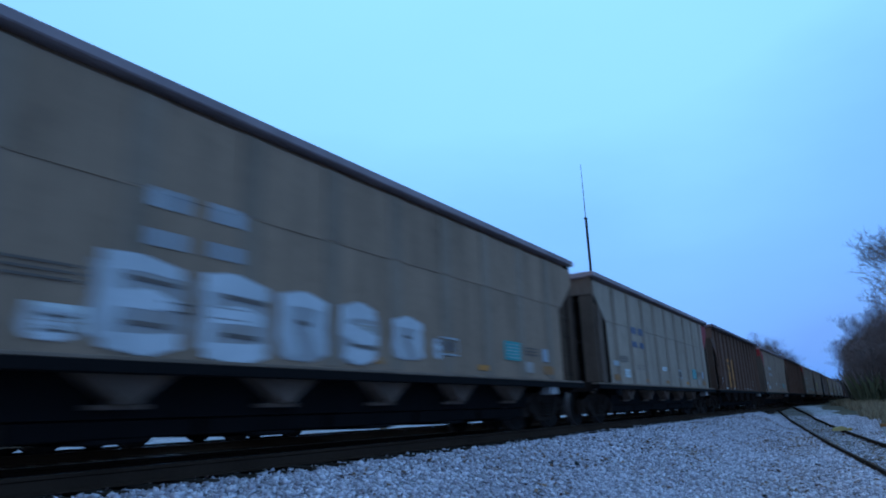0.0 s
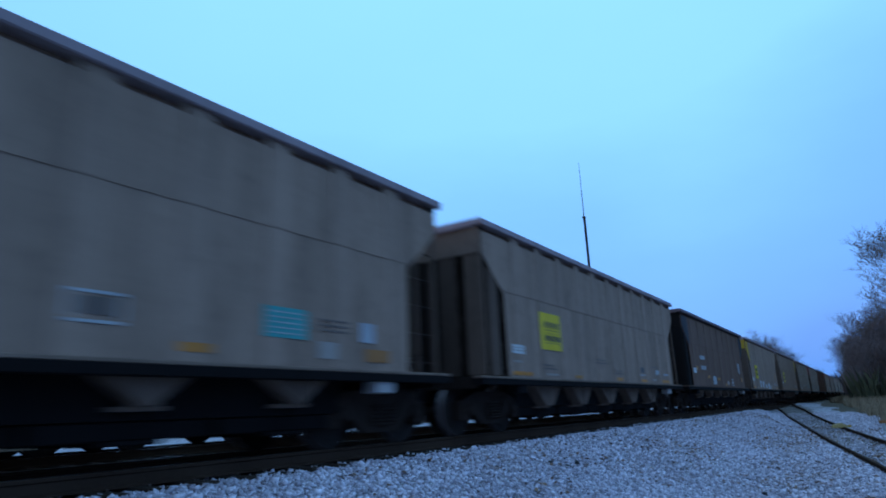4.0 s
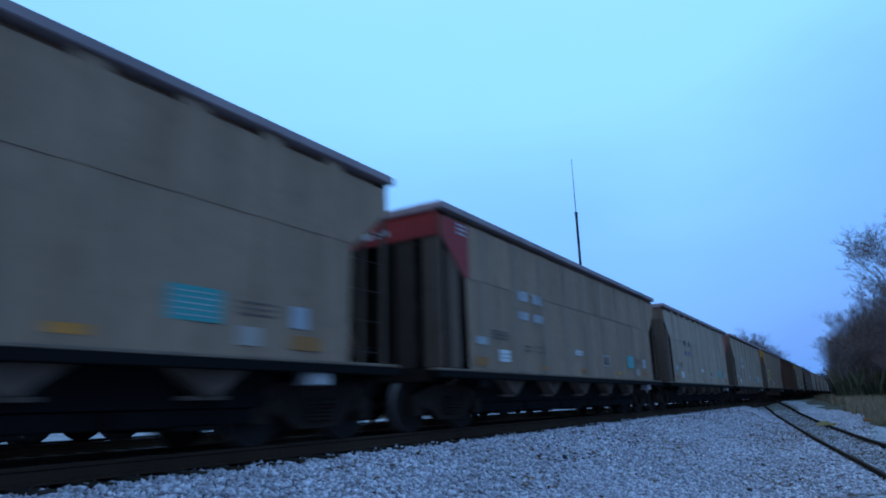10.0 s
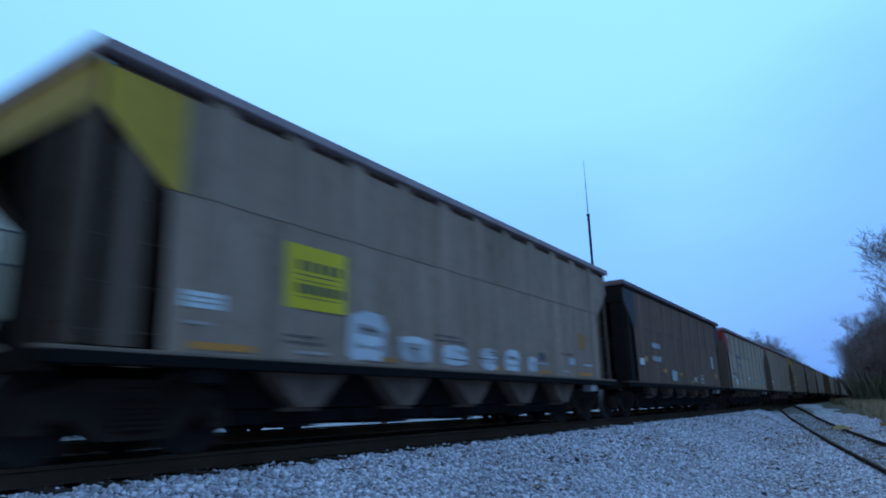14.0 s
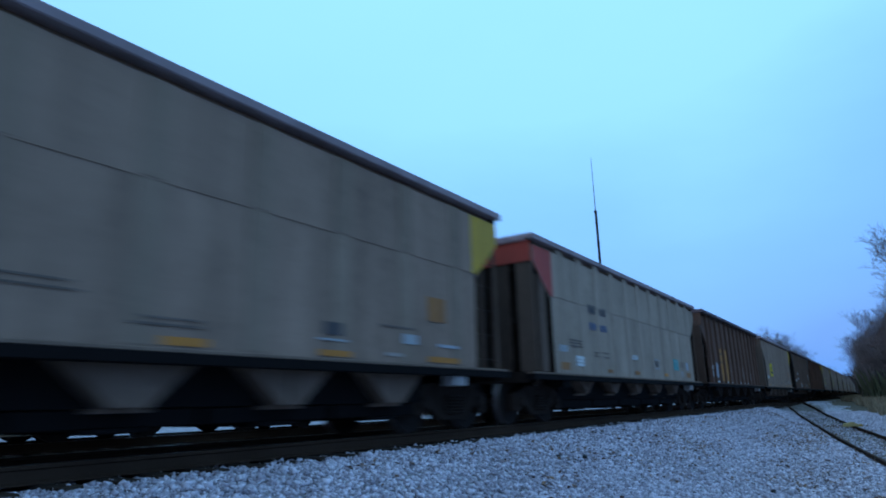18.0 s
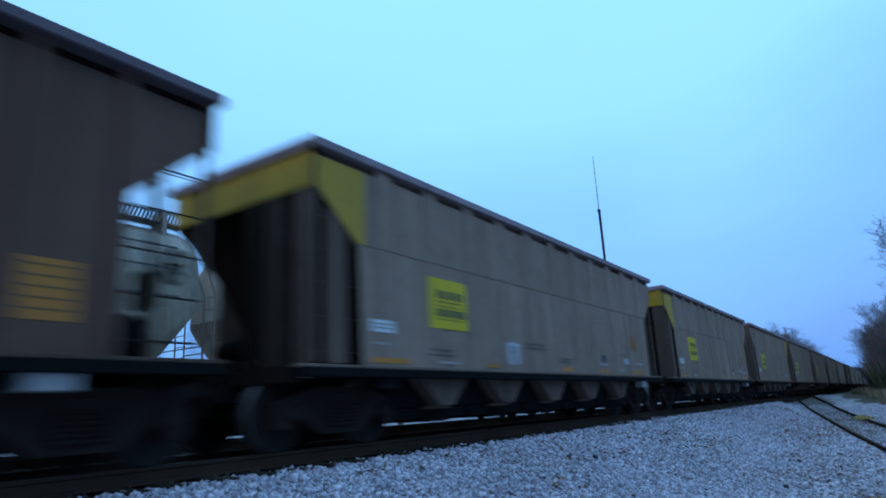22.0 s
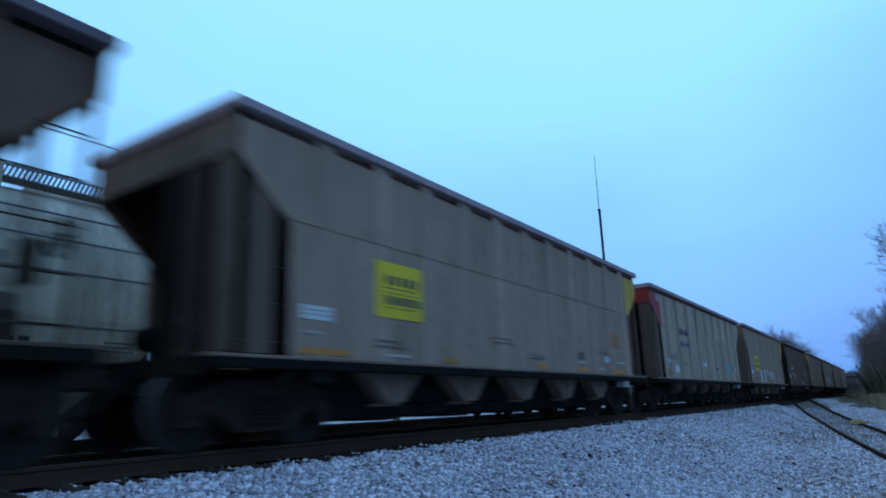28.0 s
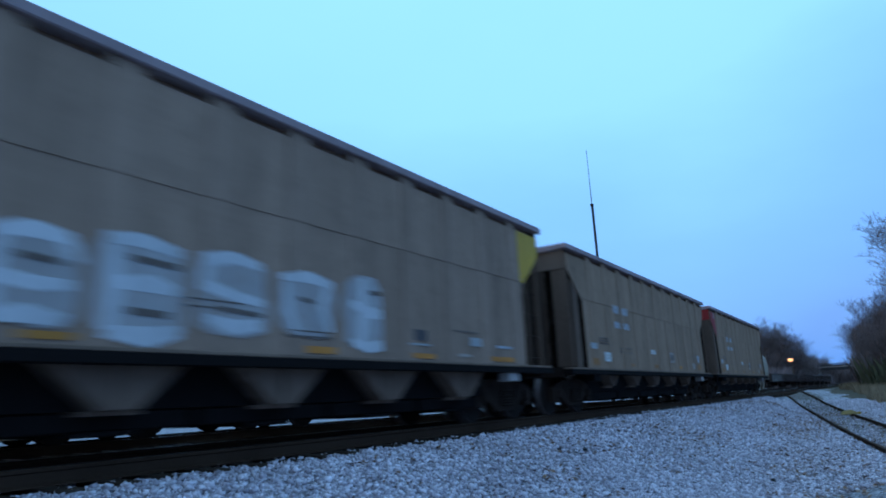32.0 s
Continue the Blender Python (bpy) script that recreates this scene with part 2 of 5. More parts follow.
PALE_TEAL = plain_paint("pale_teal_paint", (0.30, 0.46, 0.46))
WHITE = plain_paint("white_paint", (0.62, 0.62, 0.60))
WHITE_WORN = plain_paint("chalky_white_paint", (0.40, 0.40, 0.40), worn=0.6)
DARK_INK = plain_paint("dark_lettering", (0.035, 0.035, 0.05))
LETTER_PALE = plain_paint("worn_pale_lettering", (0.40, 0.40, 0.42), worn=0.6)
MUSTARD = plain_paint("mustard_paint", (0.44, 0.175, 0.03), worn=0.5)
PALE_YELLOW = plain_paint("weathered_pale_yellow", (0.46, 0.34, 0.13), worn=0.6)
FADED = plain_paint("faded_ochre_paint", (0.20, 0.105, 0.05), worn=0.6)
LETTER_FAINT = plain_paint("faint_pale_lettering", (0.40, 0.32, 0.27), worn=0.6)
INK_FAINT = plain_paint("faint_dark_lettering", (0.15, 0.105, 0.085), worn=0.6)
INK_MID = plain_paint("worn_dark_lettering", (0.085, 0.068, 0.066), worn=0.5)
BLUE_INK = plain_paint("faded_blue_lettering", (0.10, 0.12, 0.19), worn=0.5)
CREAM = painted("cream_hopper_paint", (0.46, 0.375, 0.285), dirt=(0.14, 0.098, 0.068), amount=0.75)
GONDOLA = painted("dark_gondola_paint", (0.060, 0.038, 0.032), dirt=(0.025, 0.02, 0.018), amount=0.6)
CONCRETE = painted("weathered_concrete", (0.36, 0.34, 0.31), dirt=(0.12, 0.10, 0.08), rough=0.9)
GIRDER = painted("dark_bridge_steel", (0.035, 0.036, 0.040), rough=0.7)
PAD = painted("pale_pad_paint", (0.40, 0.36, 0.34), dirt=(0.10, 0.07, 0.05), amount=0.6)
GALV = painted("galvanised_steel", (0.13, 0.13, 0.14), rough=0.5, streak=False)
WOOD = painted("pole_wood", (0.12, 0.085, 0.055), rough=0.9)
BARK = painted("winter_bark", (0.060, 0.048, 0.042), dirt=(0.03, 0.026, 0.024), rough=0.95)
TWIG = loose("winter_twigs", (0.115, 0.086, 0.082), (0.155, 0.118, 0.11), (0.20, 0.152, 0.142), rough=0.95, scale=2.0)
# paler copy of TWIG: distance haze put into the colour
TWIG_HAZED = loose("hazed_winter_twigs", (0.15, 0.115, 0.115), (0.20, 0.155, 0.15), (0.25, 0.195, 0.185), rough=0.95, scale=1.0)
STONE = loose("ballast_limestone", (0.19, 0.160, 0.182), (0.53, 0.468, 0.515), (0.92, 0.845, 0.895))
DARK_STONE = painted("dark_stone", (0.045, 0.042, 0.042), rough=0.9, streak=False)
BALLAST = ground_mat("ballast_bed", [(0.0, (0.13, 0.115, 0.12)), (0.5, (0.34, 0.31, 0.32)), (1.0, (0.62, 0.58, 0.59))], 15.0, 0.16)
SPUR_BED = ground_mat("dirty_spur_bed", [(0.0, (0.07, 0.055, 0.045)), (0.5, (0.15, 0.12, 0.10)), (1.0, (0.34, 0.30, 0.28))], 13.0, 0.3)
EARTH = ground_mat("field_earth", [(0.2, (0.060, 0.044, 0.026)), (0.5, (0.10, 0.074, 0.044)), (0.8, (0.145, 0.11, 0.07))], 3.0, 0.08, cells=False)
GRASS = loose("dry_grass", (0.17, 0.12, 0.075), (0.26, 0.19, 0.118), (0.36, 0.27, 0.17), scale=4.0)
LITTER = loose("dead_leaf_litter", (0.13, 0.06, 0.035), (0.22, 0.12, 0.075), (0.34, 0.20, 0.12), scale=8.0)
GREEN = loose("evergreen_scrub", (0.062, 0.062, 0.034), (0.085, 0.086, 0.046), (0.11, 0.108, 0.06), scale=2.0)
LAMP_GLOW = glowing("sodium_lamp_glow", (1.0, 0.44, 0.17), 1.8)
LAMP_PALE = glowing("pale_lamp_glow", (1.0, 0.75, 0.55), 0.8)


# ---- mesh helpers ----
def part(name, bm, material, parent, label=""):
    me = bpy.data.meshes.new(name)
    bm.to_mesh(me)
    bm.free()
    me.materials.append(material)
    ob = new(name, me)
    if parent is not None:
        ob.parent = parent
    if label:
        tagged(ob, label)
    return ob


def box(bm, x0, x1, y0, y1, z0, z1, bevel=0.0):
    vs = [bm.verts.new((x, y, z)) for x in (x0, x1) for y in (y0, y1) for z in (z0, z1)]
    fs = [bm.faces.new([vs[i] for i in f]) for f in ((0, 1, 3, 2), (4, 6, 7, 5), (0, 4, 5, 1), (2, 3, 7, 6), (0, 2, 6, 4), (1, 5, 7, 3))]
    if bevel:
        es = list({e for f in fs for e in f.edges})
        bmesh.ops.bevel(bm, geom=es, offset=bevel, segments=1, affect="EDGES")
    return bm


def boxes(*rows, bevel=0.0):
    bm = bmesh.new()
    for r in rows:
        box(bm, *r, bevel=bevel)
    return bm


def prism(bm, poly, axis, a, b):
    """A polygon in the plane across the axis, pushed from a to b."""
    def at(p, d):
        return {"x": (d, p[0], p[1]), "y": (p[0], d, p[1]), "z": (p[0], p[1], d)}[axis]
    n = len(poly)
    lo = [bm.verts.new(at(p, a)) for p in poly]
    hi = [bm.verts.new(at(p, b)) for p in poly]
    bm.faces.new(lo[::-1])
    bm.faces.new(hi)
    for i in range(n):
        bm.faces.new((lo[i], lo[(i + 1) % n], hi[(i + 1) % n], hi[i]))
    bmesh.ops.recalc_face_normals(bm, faces=bm.faces[:])
    return bm


def tube(bm, p, q, r0, r1=None, n=6):
    p, q = Vector(p), Vector(q)
    r1 = r0 if r1 is None else r1
    d = (q - p).normalized()
    u = d.orthogonal().normalized()
    w = d.cross(u)
    a = [bm.verts.new(p + (u * math.cos(2 * math.pi * i / n) + w * math.sin(2 * math.pi * i / n)) * r0) for i in range(n)]
    b = [bm.verts.new(q + (u * math.cos(2 * math.pi * i / n) + w * math.sin(2 * math.pi * i / n)) * r1) for i in range(n)]
    for i in range(n):
        bm.faces.new((a[i], a[(i + 1) % n], b[(i + 1) % n], b[i]))
    bm.faces.new(a[::-1])
    bm.faces.new(b)
    return bm


def lathe(bm, prof, axis_pts, n=24):
    """Rings of (distance along x, radius) round the x axis through axis_pts."""
    cx, cy, cz = axis_pts
    rings = []
    for x, r in prof:
        rings.append([bm.verts.new((cx + x, cy + r * math.cos(2 * math.pi * i / n), cz + r * math.sin(2 * math.pi * i / n))) for i in range(n)])
    for a, b in zip(rings, rings[1:]):
        for i in range(n):
            bm.faces.new((a[i], a[(i + 1) % n], b[(i + 1) % n], b[i]))
    bm.faces.new(rings[0][::-1])
    bm.faces.new(rings[-1])
    bmesh.ops.recalc_face_normals(bm, faces=bm.faces[:])
    return bm


def mesh_from(name, verts, faces, material):
    me = bpy.data.meshes.new(name)
    me.from_pydata(verts, [], faces)
    me.materials.append(material)
    return me

# ---- ground and tracks ----
MAIN_X = -7.53
YARD_X = -13.6


def smooth(a, b, v):
    t = min(1.0, max(0.0, (v - a) / (b - a)))
    return t * t * (3 - 2 * t)


SPUR = [(8.60, -40.0, -1.08), (3.16, 0.0, -1.08), (0.60, 18.2, -1.08), (-0.30, 24.3, -1.08), (-0.90, 28.5, -1.08), (-1.86, 35.5, -1.06), (-2.90, 42.0, -0.93), (-3.95, 48.0, -0.72), (-4.95, 54.0, -0.42), (-5.95, 60.0, -0.22), (-6.8, 66.0, -0.09), (-7.3, 73.0, -0.03), (-7.4, 79.0, -0.02)]


def spur_at(y):
    for a, b in zip(SPUR, SPUR[1:]):
        if a[1] <= y <= b[1]:
            k = (y - a[1]) / (b[1] - a[1])
            return a[0] + k * (b[0] - a[0]), a[2] + k * (b[2] - a[2])
    return SPUR[-1][0], SPUR[-1][2]


def low_level(y):
    """The yard ground beside the line lies a metre low and climbs to it at the turnout."""
    return -1.455 + 0.23 * smooth(10.0, 28.0, y) + 0.96 * smooth(31.6, 70.0, y)


def ground_z(x, y):
    base = -0.24
    if x > -6.25:
        base = -0.24 + (low_level(y) + 0.24) * smooth(-6.25, -2.0, x)
    if x < -18.0:
        base = -0.24 - 0.5 * smooth(-40.0, -60.0, x)
    if x > 2.5:
        base += 0.35 * smooth(2.5, 9.0, x)
    if -40.0 <= y <= 78.0:
        sx, sz = spur_at(y)
        bed = sz - 0.155
        if x < sx:
            base += (bed + 0.07 * smooth(0.7, 1.0, sx - x) - base) * (1.0 - smooth(1.2, 2.6, sx - x))
        else:
            base += (bed - base) * (1.0 - smooth(1.5, 3.0, x - sx))
    return base


def build_ground():
    xs = sorted({*[-4000, -1500, -500, -160, -60, -50, -44, -40, -30, -24, -21, -18, -16, -10, -7], *[-6.4 + 0.2 * i for i in range(66)], 8, 12, 20, 40, 100, 400, 1500, 4000})
    ys = sorted({*[-4000, -1500, -700, -300, -100, -40, -10], *range(-6, 30, 2), *[30 + 0.5 * i for i in range(110)], 90, 110, 140, 180, 240, 320, 450, 700, 1500, 4000})
    verts = [(x, y, ground_z(x, y) + 0.025 * noise.noise((x * 0.7, y * 0.7, 0)) * (abs(x) < 30)) for y in ys for x in xs]
    n = len(xs)
    faces = [(j * n + i, j * n + i + 1, (j + 1) * n + i + 1, (j + 1) * n + i) for j in range(len(ys) - 1) for i in range(n - 1)]
    me = mesh_from("ground", verts, faces, BALLAST)
    me.materials.append(EARTH)
    me.materials.append(SPUR_BED)
    for f in me.polygons:
        c = f.center
        if -39 < c.y < 68 and -0.80 < c.x - spur_at(c.y)[0] < 1.30 + 0.5 * noise.noise((c.x * 0.8, c.y * 0.8, 2)):
            f.material_index = 2
        if c.x < -44 or c.x > spur_at(max(-40.0, c.y))[0] + 2.9 + 1.1 * noise.noise((c.x * 0.5, c.y * 0.3, 4)) or (c.y > 84 and c.x > -12) or c.y > 240 or c.y < -100:
            f.material_index = 1
        f.use_smooth = True
    tagged(new("ground", me), "pale crushed limestone railway yard ground with earth beyond", "ground", kind="structure")


def stones_mesh(name, pts, sizes, rng):
    """Loose angular stones at the given points, joined."""
    base = np.array([(1, 0, 0), (-1, 0, 0), (0, 1, 0), (0, -1, 0), (0, 0, 1), (0, 0, -1)], float)
    tri = np.array([(0, 2, 4), (2, 1, 4), (1, 3, 4), (3, 0, 4), (2, 0, 5), (1, 2, 5), (3, 1, 5), (0, 3, 5)])
    n = len(pts)
    v = base[None] * rng.uniform(0.55, 1.25, (n, 6, 1)) + rng.uniform(-0.3, 0.3, (n, 6, 3))
    q = rng.normal(size=(n, 4))
    q /= np.linalg.norm(q, axis=1)[:, None]
    w, x, y, z = q.T
    rot = np.stack([1 - 2 * (y * y + z * z), 2 * (x * y - z * w), 2 * (x * z + y * w), 2 * (x * y + z * w), 1 - 2 * (x * x + z * z), 2 * (y * z - x * w),
                    2 * (x * z - y * w), 2 * (y * z + x * w), 1 - 2 * (x * x + y * y)], 1).reshape(n, 3, 3)
    v = np.einsum("nij,nkj->nki", rot, v) * sizes[:, None, None]
    v[:, :, 2] *= 0.75
    v += pts[:, None, :]
    f = tri[None] + 6 * np.arange(n)[:, None, None]
    me = bpy.data.meshes.new(name)
    me.vertices.add(n * 6)
    me.vertices.foreach_set("co", v.astype(np.float32).ravel())
    me.loops.add(n * 24)
    me.loops.foreach_set("vertex_index", f.astype(np.int32).ravel())
    me.polygons.add(n * 8)
    me.polygons.foreach_set("loop_start", np.arange(0, n * 24, 3, dtype=np.int32))
    me.update(calc_edges=True)
    me.validate()
    return me


def build_ballast():
    rng = np.random.default_rng(5)
    xs, ys, ss = [], [], []
    for (x0, x1, y0, y1, dens, s0, s1) in ((-6.58, -1.3, 2.5, 13.0, 800, 0.018, 0.045), (-6.58, 0.6, 13.0, 26.0, 420, 0.021, 0.050), (-6.55, 0.2, 26.0, 52.0, 190, 0.022, 0.048), (-9.5, -6.9, 0.0, 40.0, 60, 0.03, 0.045)):
        n = int((x1 - x0) * (y1 - y0) * dens)
        xs.append(rng.uniform(x0, x1, n))
        ys.append(rng.uniform(y0, y1, n))
        ss.append(rng.uniform(s0, s1, n) * rng.choice([0.8, 1.0, 1.35], n, p=[0.4, 0.45, 0.15]))
    x, y, s = np.concatenate(xs), np.concatenate(ys), np.concatenate(ss)
    away = np.array([abs(a - spur_at(b)[0]) for a, b in zip(x, y)])
    keep = (away > 0.92) | (rng.uniform(0, 1, len(x)) < 0.22)
    x, y, s = x[keep], y[keep], s[keep]
    z = np.array([ground_z(a, b) for a, b in zip(x, y)]) + s * rng.uniform(0.0, 0.7, len(s))
    me = stones_mesh("ballast_stones", np.stack([x, y, z], 1), s, rng)
    me.materials.append(STONE)
    tagged(new("ballast_stones", me), "pale blue-grey crushed limestone ballast beside the track", "ballast", kind="stuff")


RAIL_POLY = [(-0.075, 0.0), (0.075, 0.0), (0.075, 0.014), (0.012, 0.035), (0.012, 0.13), (0.036, 0.142), (0.036, 0.18), (-0.036, 0.18), (-0.036, 0.142), (-0.012, 0.13), (-0.012, 0.035), (-0.075, 0.014)]


def sweep_rail(path, offset):
    """A rail of true section along a path of (x, y, z of the rail's top)."""
    bm = bmesh.new()
    rings = []
    for i, p in enumerate(path):
        a, b = Vector(path[max(i - 1, 0)]), Vector(path[min(i + 1, len(path) - 1)])
        d = (b - a).normalized()
        side = Vector((d.y, -d.x, 0)).normalized()
        c = Vector(p) + side * offset
        rings.append([bm.verts.new(c + side * u + Vector((0, 0, w - 0.18))) for u, w in RAIL_POLY])
    n = len(RAIL_POLY)
    for a, b in zip(rings, rings[1:]):
        for i in range(n):
            bm.faces.new((a[i], a[(i + 1) % n], b[(i + 1) % n], b[i]))
    bm.faces.new(rings[0][::-1])
    bm.faces.new(rings[-1])
    bmesh.ops.recalc_face_normals(bm, faces=bm.faces[:])
    return bm


def rail_object(path, offset, parent, label):
    ob = part("rail", sweep_rail(path, offset), RAIL, parent, label)
    ob.data.materials.append(RAIL_TOP)
    for f in ob.data.polygons:
        if f.normal.z > 0.9 and f.center.z > path[0][2] - 0.05 - 2 * (len(path) > 2):
            if len(path) == 2:
                f.material_index = 1
    return ob


def tie_mesh():
    bm = bmesh.new()
    box(bm, -1.3, 1.3, -0.115, 0.115, -0.18, 0.0, bevel=0.012)
    me = bpy.data.meshes.new("tie")
    bm.to_mesh(me)
    bm.free()
    me.materials.append(TIE)
    return me


def build_track(name, label, path, tie_rows, far_rows, tie_me):
    tr = tagged(new(name), label, "railway track", kind="structure")
    rail_object(path, -0.7525, tr, "rusty steel rail with a worn head")
    rail_object(path, 0.7525, tr, "rusty steel rail with a worn head")
    rng = random.Random(len(name))
    for x, y, z, yaw in tie_rows:
        o = new("tie", tie_me)
        o.parent = tr
        o.matrix_basis = pose(x + rng.uniform(-0.07, 0.07), y + rng.uniform(-0.03, 0.03), z - 0.185 + rng.uniform(-0.008, 0.008), 0, 0, yaw + rng.uniform(-1.5, 1.5))
    if far_rows:
        bm = bmesh.new()
        for x, y, z in far_rows:
            box(bm, x - 1.3, x + 1.3, y - 0.115, y + 0.115, z - 0.36, z - 0.185)
        tagged(part("far_ties", bm, TIE, tr), kind="stuff")
    return tr


def build_tracks():
    tm = tie_mesh()
    build_track("main_track", "rusty steel rails on dark timber ties in pale ballast", [(MAIN_X, -760, 0), (MAIN_X, 1500, 0)],
                [(MAIN_X, -12 + 0.54 * i, 0, 0) for i in range(240)], [(MAIN_X, 118 + 0.6 * i, 0) for i in range(500)], tm)
    build_track("yard_track", "rusty rails of the yard track under standing cars", [(YARD_X, -60, -0.03), (YARD_X, 420, -0.03)],
                [(YARD_X, -10 + 0.56 * i, -0.03, 0) for i in range(90)], [(YARD_X, 41 + 0.6 * i, -0.03) for i in range(400)], tm)
    rows = []
    for i in range(130):
        y = -9.0 + 0.56 * i
        x, z = spur_at(y)
        rows.append((x, y, z - 0.012, 9))
    fine = [(spur_at(-38 + 2 * i)[0], -38 + 2 * i, spur_at(-38 + 2 * i)[1]) for i in range(58)]
    build_track("spur_track", "rusty little-used spur rails curving up to the main line", fine, rows, [], tm)


# ---- rolling stock parts ----
MESHES = {}


def piece(name, key, maker, material, parent, m=None, label=""):
    """A part whose mesh is made once for each shape and material."""
    k = (key, material.name)
    if k not in MESHES:
        bm = maker()
        me = bpy.data.meshes.new(name)
        bm.to_mesh(me)
        bm.free()
        me.materials.append(material)
        if key == "wheelset":
            me.materials.append(TREAD)
        MESHES[k] = me
    o = new(name, MESHES[k])
    o.parent = parent
    if m is not None:
        o.matrix_basis = m
    if label:
        tagged(o, label)
    return o


def wheelset_bm():
    bm = bmesh.new()
    prof = [(0.0, 0.20), (0.0, 0.36), (0.02, 0.36), (0.02, 0.483), (0.115, 0.478), (0.118, 0.508), (0.145, 0.508), (0.145, 0.39), (0.11, 0.35), (0.11, 0.12)]
    for s in (1, -1):
        lathe(bm, [(s * (0.83 - x), r) for x, r in prof], (0, 0, 0), 28)
    tube(bm, (-1.0, 0, 0), (1.0, 0, 0), 0.085, n=10)
    for f in bm.faces:
        c = f.calc_center_median()
        if math.hypot(c.y, c.z) > 0.46 and abs(f.normal.x) < 0.5:
            f.material_index = 1
    return bm


def side_frame_bm():
    bm = bmesh.new()
    outer = [(-1.16, 0.30), (-1.16, 0.62), (-0.95, 0.70), (-0.55, 0.82), (0.55, 0.82), (0.95, 0.70), (1.16, 0.62), (1.16, 0.30), (0.95, 0.28), (0.72, 0.44), (0.40, 0.20), (-0.40, 0.20), (-0.72, 0.44), (-0.95, 0.28)]
    prism(bm, outer, "x", 0.93, 1.10)
    prism(bm, [(-0.62, 0.72), (-0.34, 0.34), (-0.28, 0.34), (-0.5, 0.72)], "x", 1.10, 1.13)
    prism(bm, [(0.62, 0.72), (0.34, 0.34), (0.28, 0.34), (0.5, 0.72)], "x", 1.10, 1.13)
    return bm


def springs_bm():
    prof = [(1.10, 0.29), (1.10, 0.62)]
    for i in range(6):
        prof += [(1.15, 0.61 - 0.055 * i), (1.19, 0.585 - 0.055 * i), (1.15, 0.56 - 0.055 * i)]
    return prism(bmesh.new(), prof, "y", -0.24, 0.24)


def cap_bm():
    bm = bmesh.new()
    lathe(bm, [(0.0, 0.12), (0.10, 0.12), (0.13, 0.09), (0.15, 0.04)], (1.05, 0, 0), 12)
    return bm


def build_truck(car, y):
    tr = piece("truck", "bolster", lambda: boxes((-1.12, 1.12, -0.2, 0.2, 0.45, 0.74), (-0.35, 0.35, -0.3, 0.3, 0.62, 0.80), (-0.85, 0.85, -0.5, -0.42, 0.40, 0.52), (-0.85, 0.85, 0.42, 0.5, 0.40, 0.52), bevel=0.02), TRUCK, car, pose(0, y, 0))
    for rz in (0, 180):
        piece("side_frame", "side_frame", side_frame_bm, TRUCK, tr, pose(0, 0, 0, 0, 0, rz))
        piece("spring", "springs", springs_bm, TRUCK, tr, pose(0, 0, 0, 0, 0, rz))
        for s in (-1, 1):
            piece("bearing_cap", "cap", cap_bm, TRUCK, tr, pose(0, s * 0.89, 0.483, 0, 0, rz))
    for s in (-1, 1):
        WHEELSETS[s].append(piece("wheelset", "wheelset", wheelset_bm, WHEEL, tr, pose(0, s * 0.89, 0.483), "worn steel wheelset"))
    return tr


WHEELSETS = {-1: [], 1: []}
CAR_L = 16.18


def mirrored(poly):
    return [(CAR_L - y, z) for y, z in poly][::-1]


def coupler_bm():
    bm = boxes((-0.12, 0.12, 0.0, 0.55, 0.74, 0.96), (-0.2, 0.16, -0.02, 0.2, 0.72, 0.98), bevel=0.03)
    tube(bm, (0.35, 0.25, 0.85), (0.32, 0.06, 0.50), 0.03)
    tube(bm, (0.32, 0.06, 0.50), (0.05, 0.0, 0.42), 0.03)
    return bm


def bent_bar(bm, pts, r, n=5):
    """A round bar bent through the points, in one piece."""
    rings = []
    for i, p in enumerate(pts):
        a, b = Vector(pts[max(i - 1, 0)]), Vector(pts[min(i + 1, len(pts) - 1)])
        d = (b - a).normalized()
        u = d.orthogonal().normalized()
        w = d.cross(u)
        rings.append([bm.verts.new(Vector(p) + (u * math.cos(2 * math.pi * k / n) + w * math.sin(2 * math.pi * k / n)) * r) for k in range(n)])
    for a, b in zip(rings, rings[1:]):
        k = min(range(n), key=lambda q: sum((a[j].co - b[(j + q) % n].co).length for j in range(n)))
        for i in range(n):
            bm.faces.new((a[i], a[(i + 1) % n], b[(i + 1 + k) % n], b[(i + k) % n]))
    bmesh.ops.recalc_face_normals(bm, faces=bm.faces[:])
    return bm


def ladder_bm(rungs=5, x=1.56, y0=0.86, y1=1.66, z0=1.25, z1=3.1):
    pts = []
    for i in range(rungs):
        z = z0 + (z1 - z0) * i / (rungs - 1)
        far = y1 if z < 2.5 else y1 - (z - 2.5) * 0.62
        pts += [(x, y0, z), (x, far, z)][::1 if i % 2 == 0 else -1]
    return bent_bar(bmesh.new(), pts, 0.013)


def stake_bm(width, deep, z0, z1, x):
    bm = bmesh.new()
    prism(bm, [(x, z0), (x + 0.004 + deep * 0.25, z0 + 0.03), (x + deep, z1 - 0.05), (x + deep, z1), (x, z1)], "y", -width / 2, width / 2)
    return bm


def rib_bm(z0, z1):
    bm = bmesh.new()
    prism(bm, [(1.50, -0.06), (1.50, 0.06), (1.60, 0.045), (1.60, -0.045)], "z", z0, z1)
    for v in bm.verts:
        v.co = (v.co.x, v.co.y, v.co.z)
    return bm


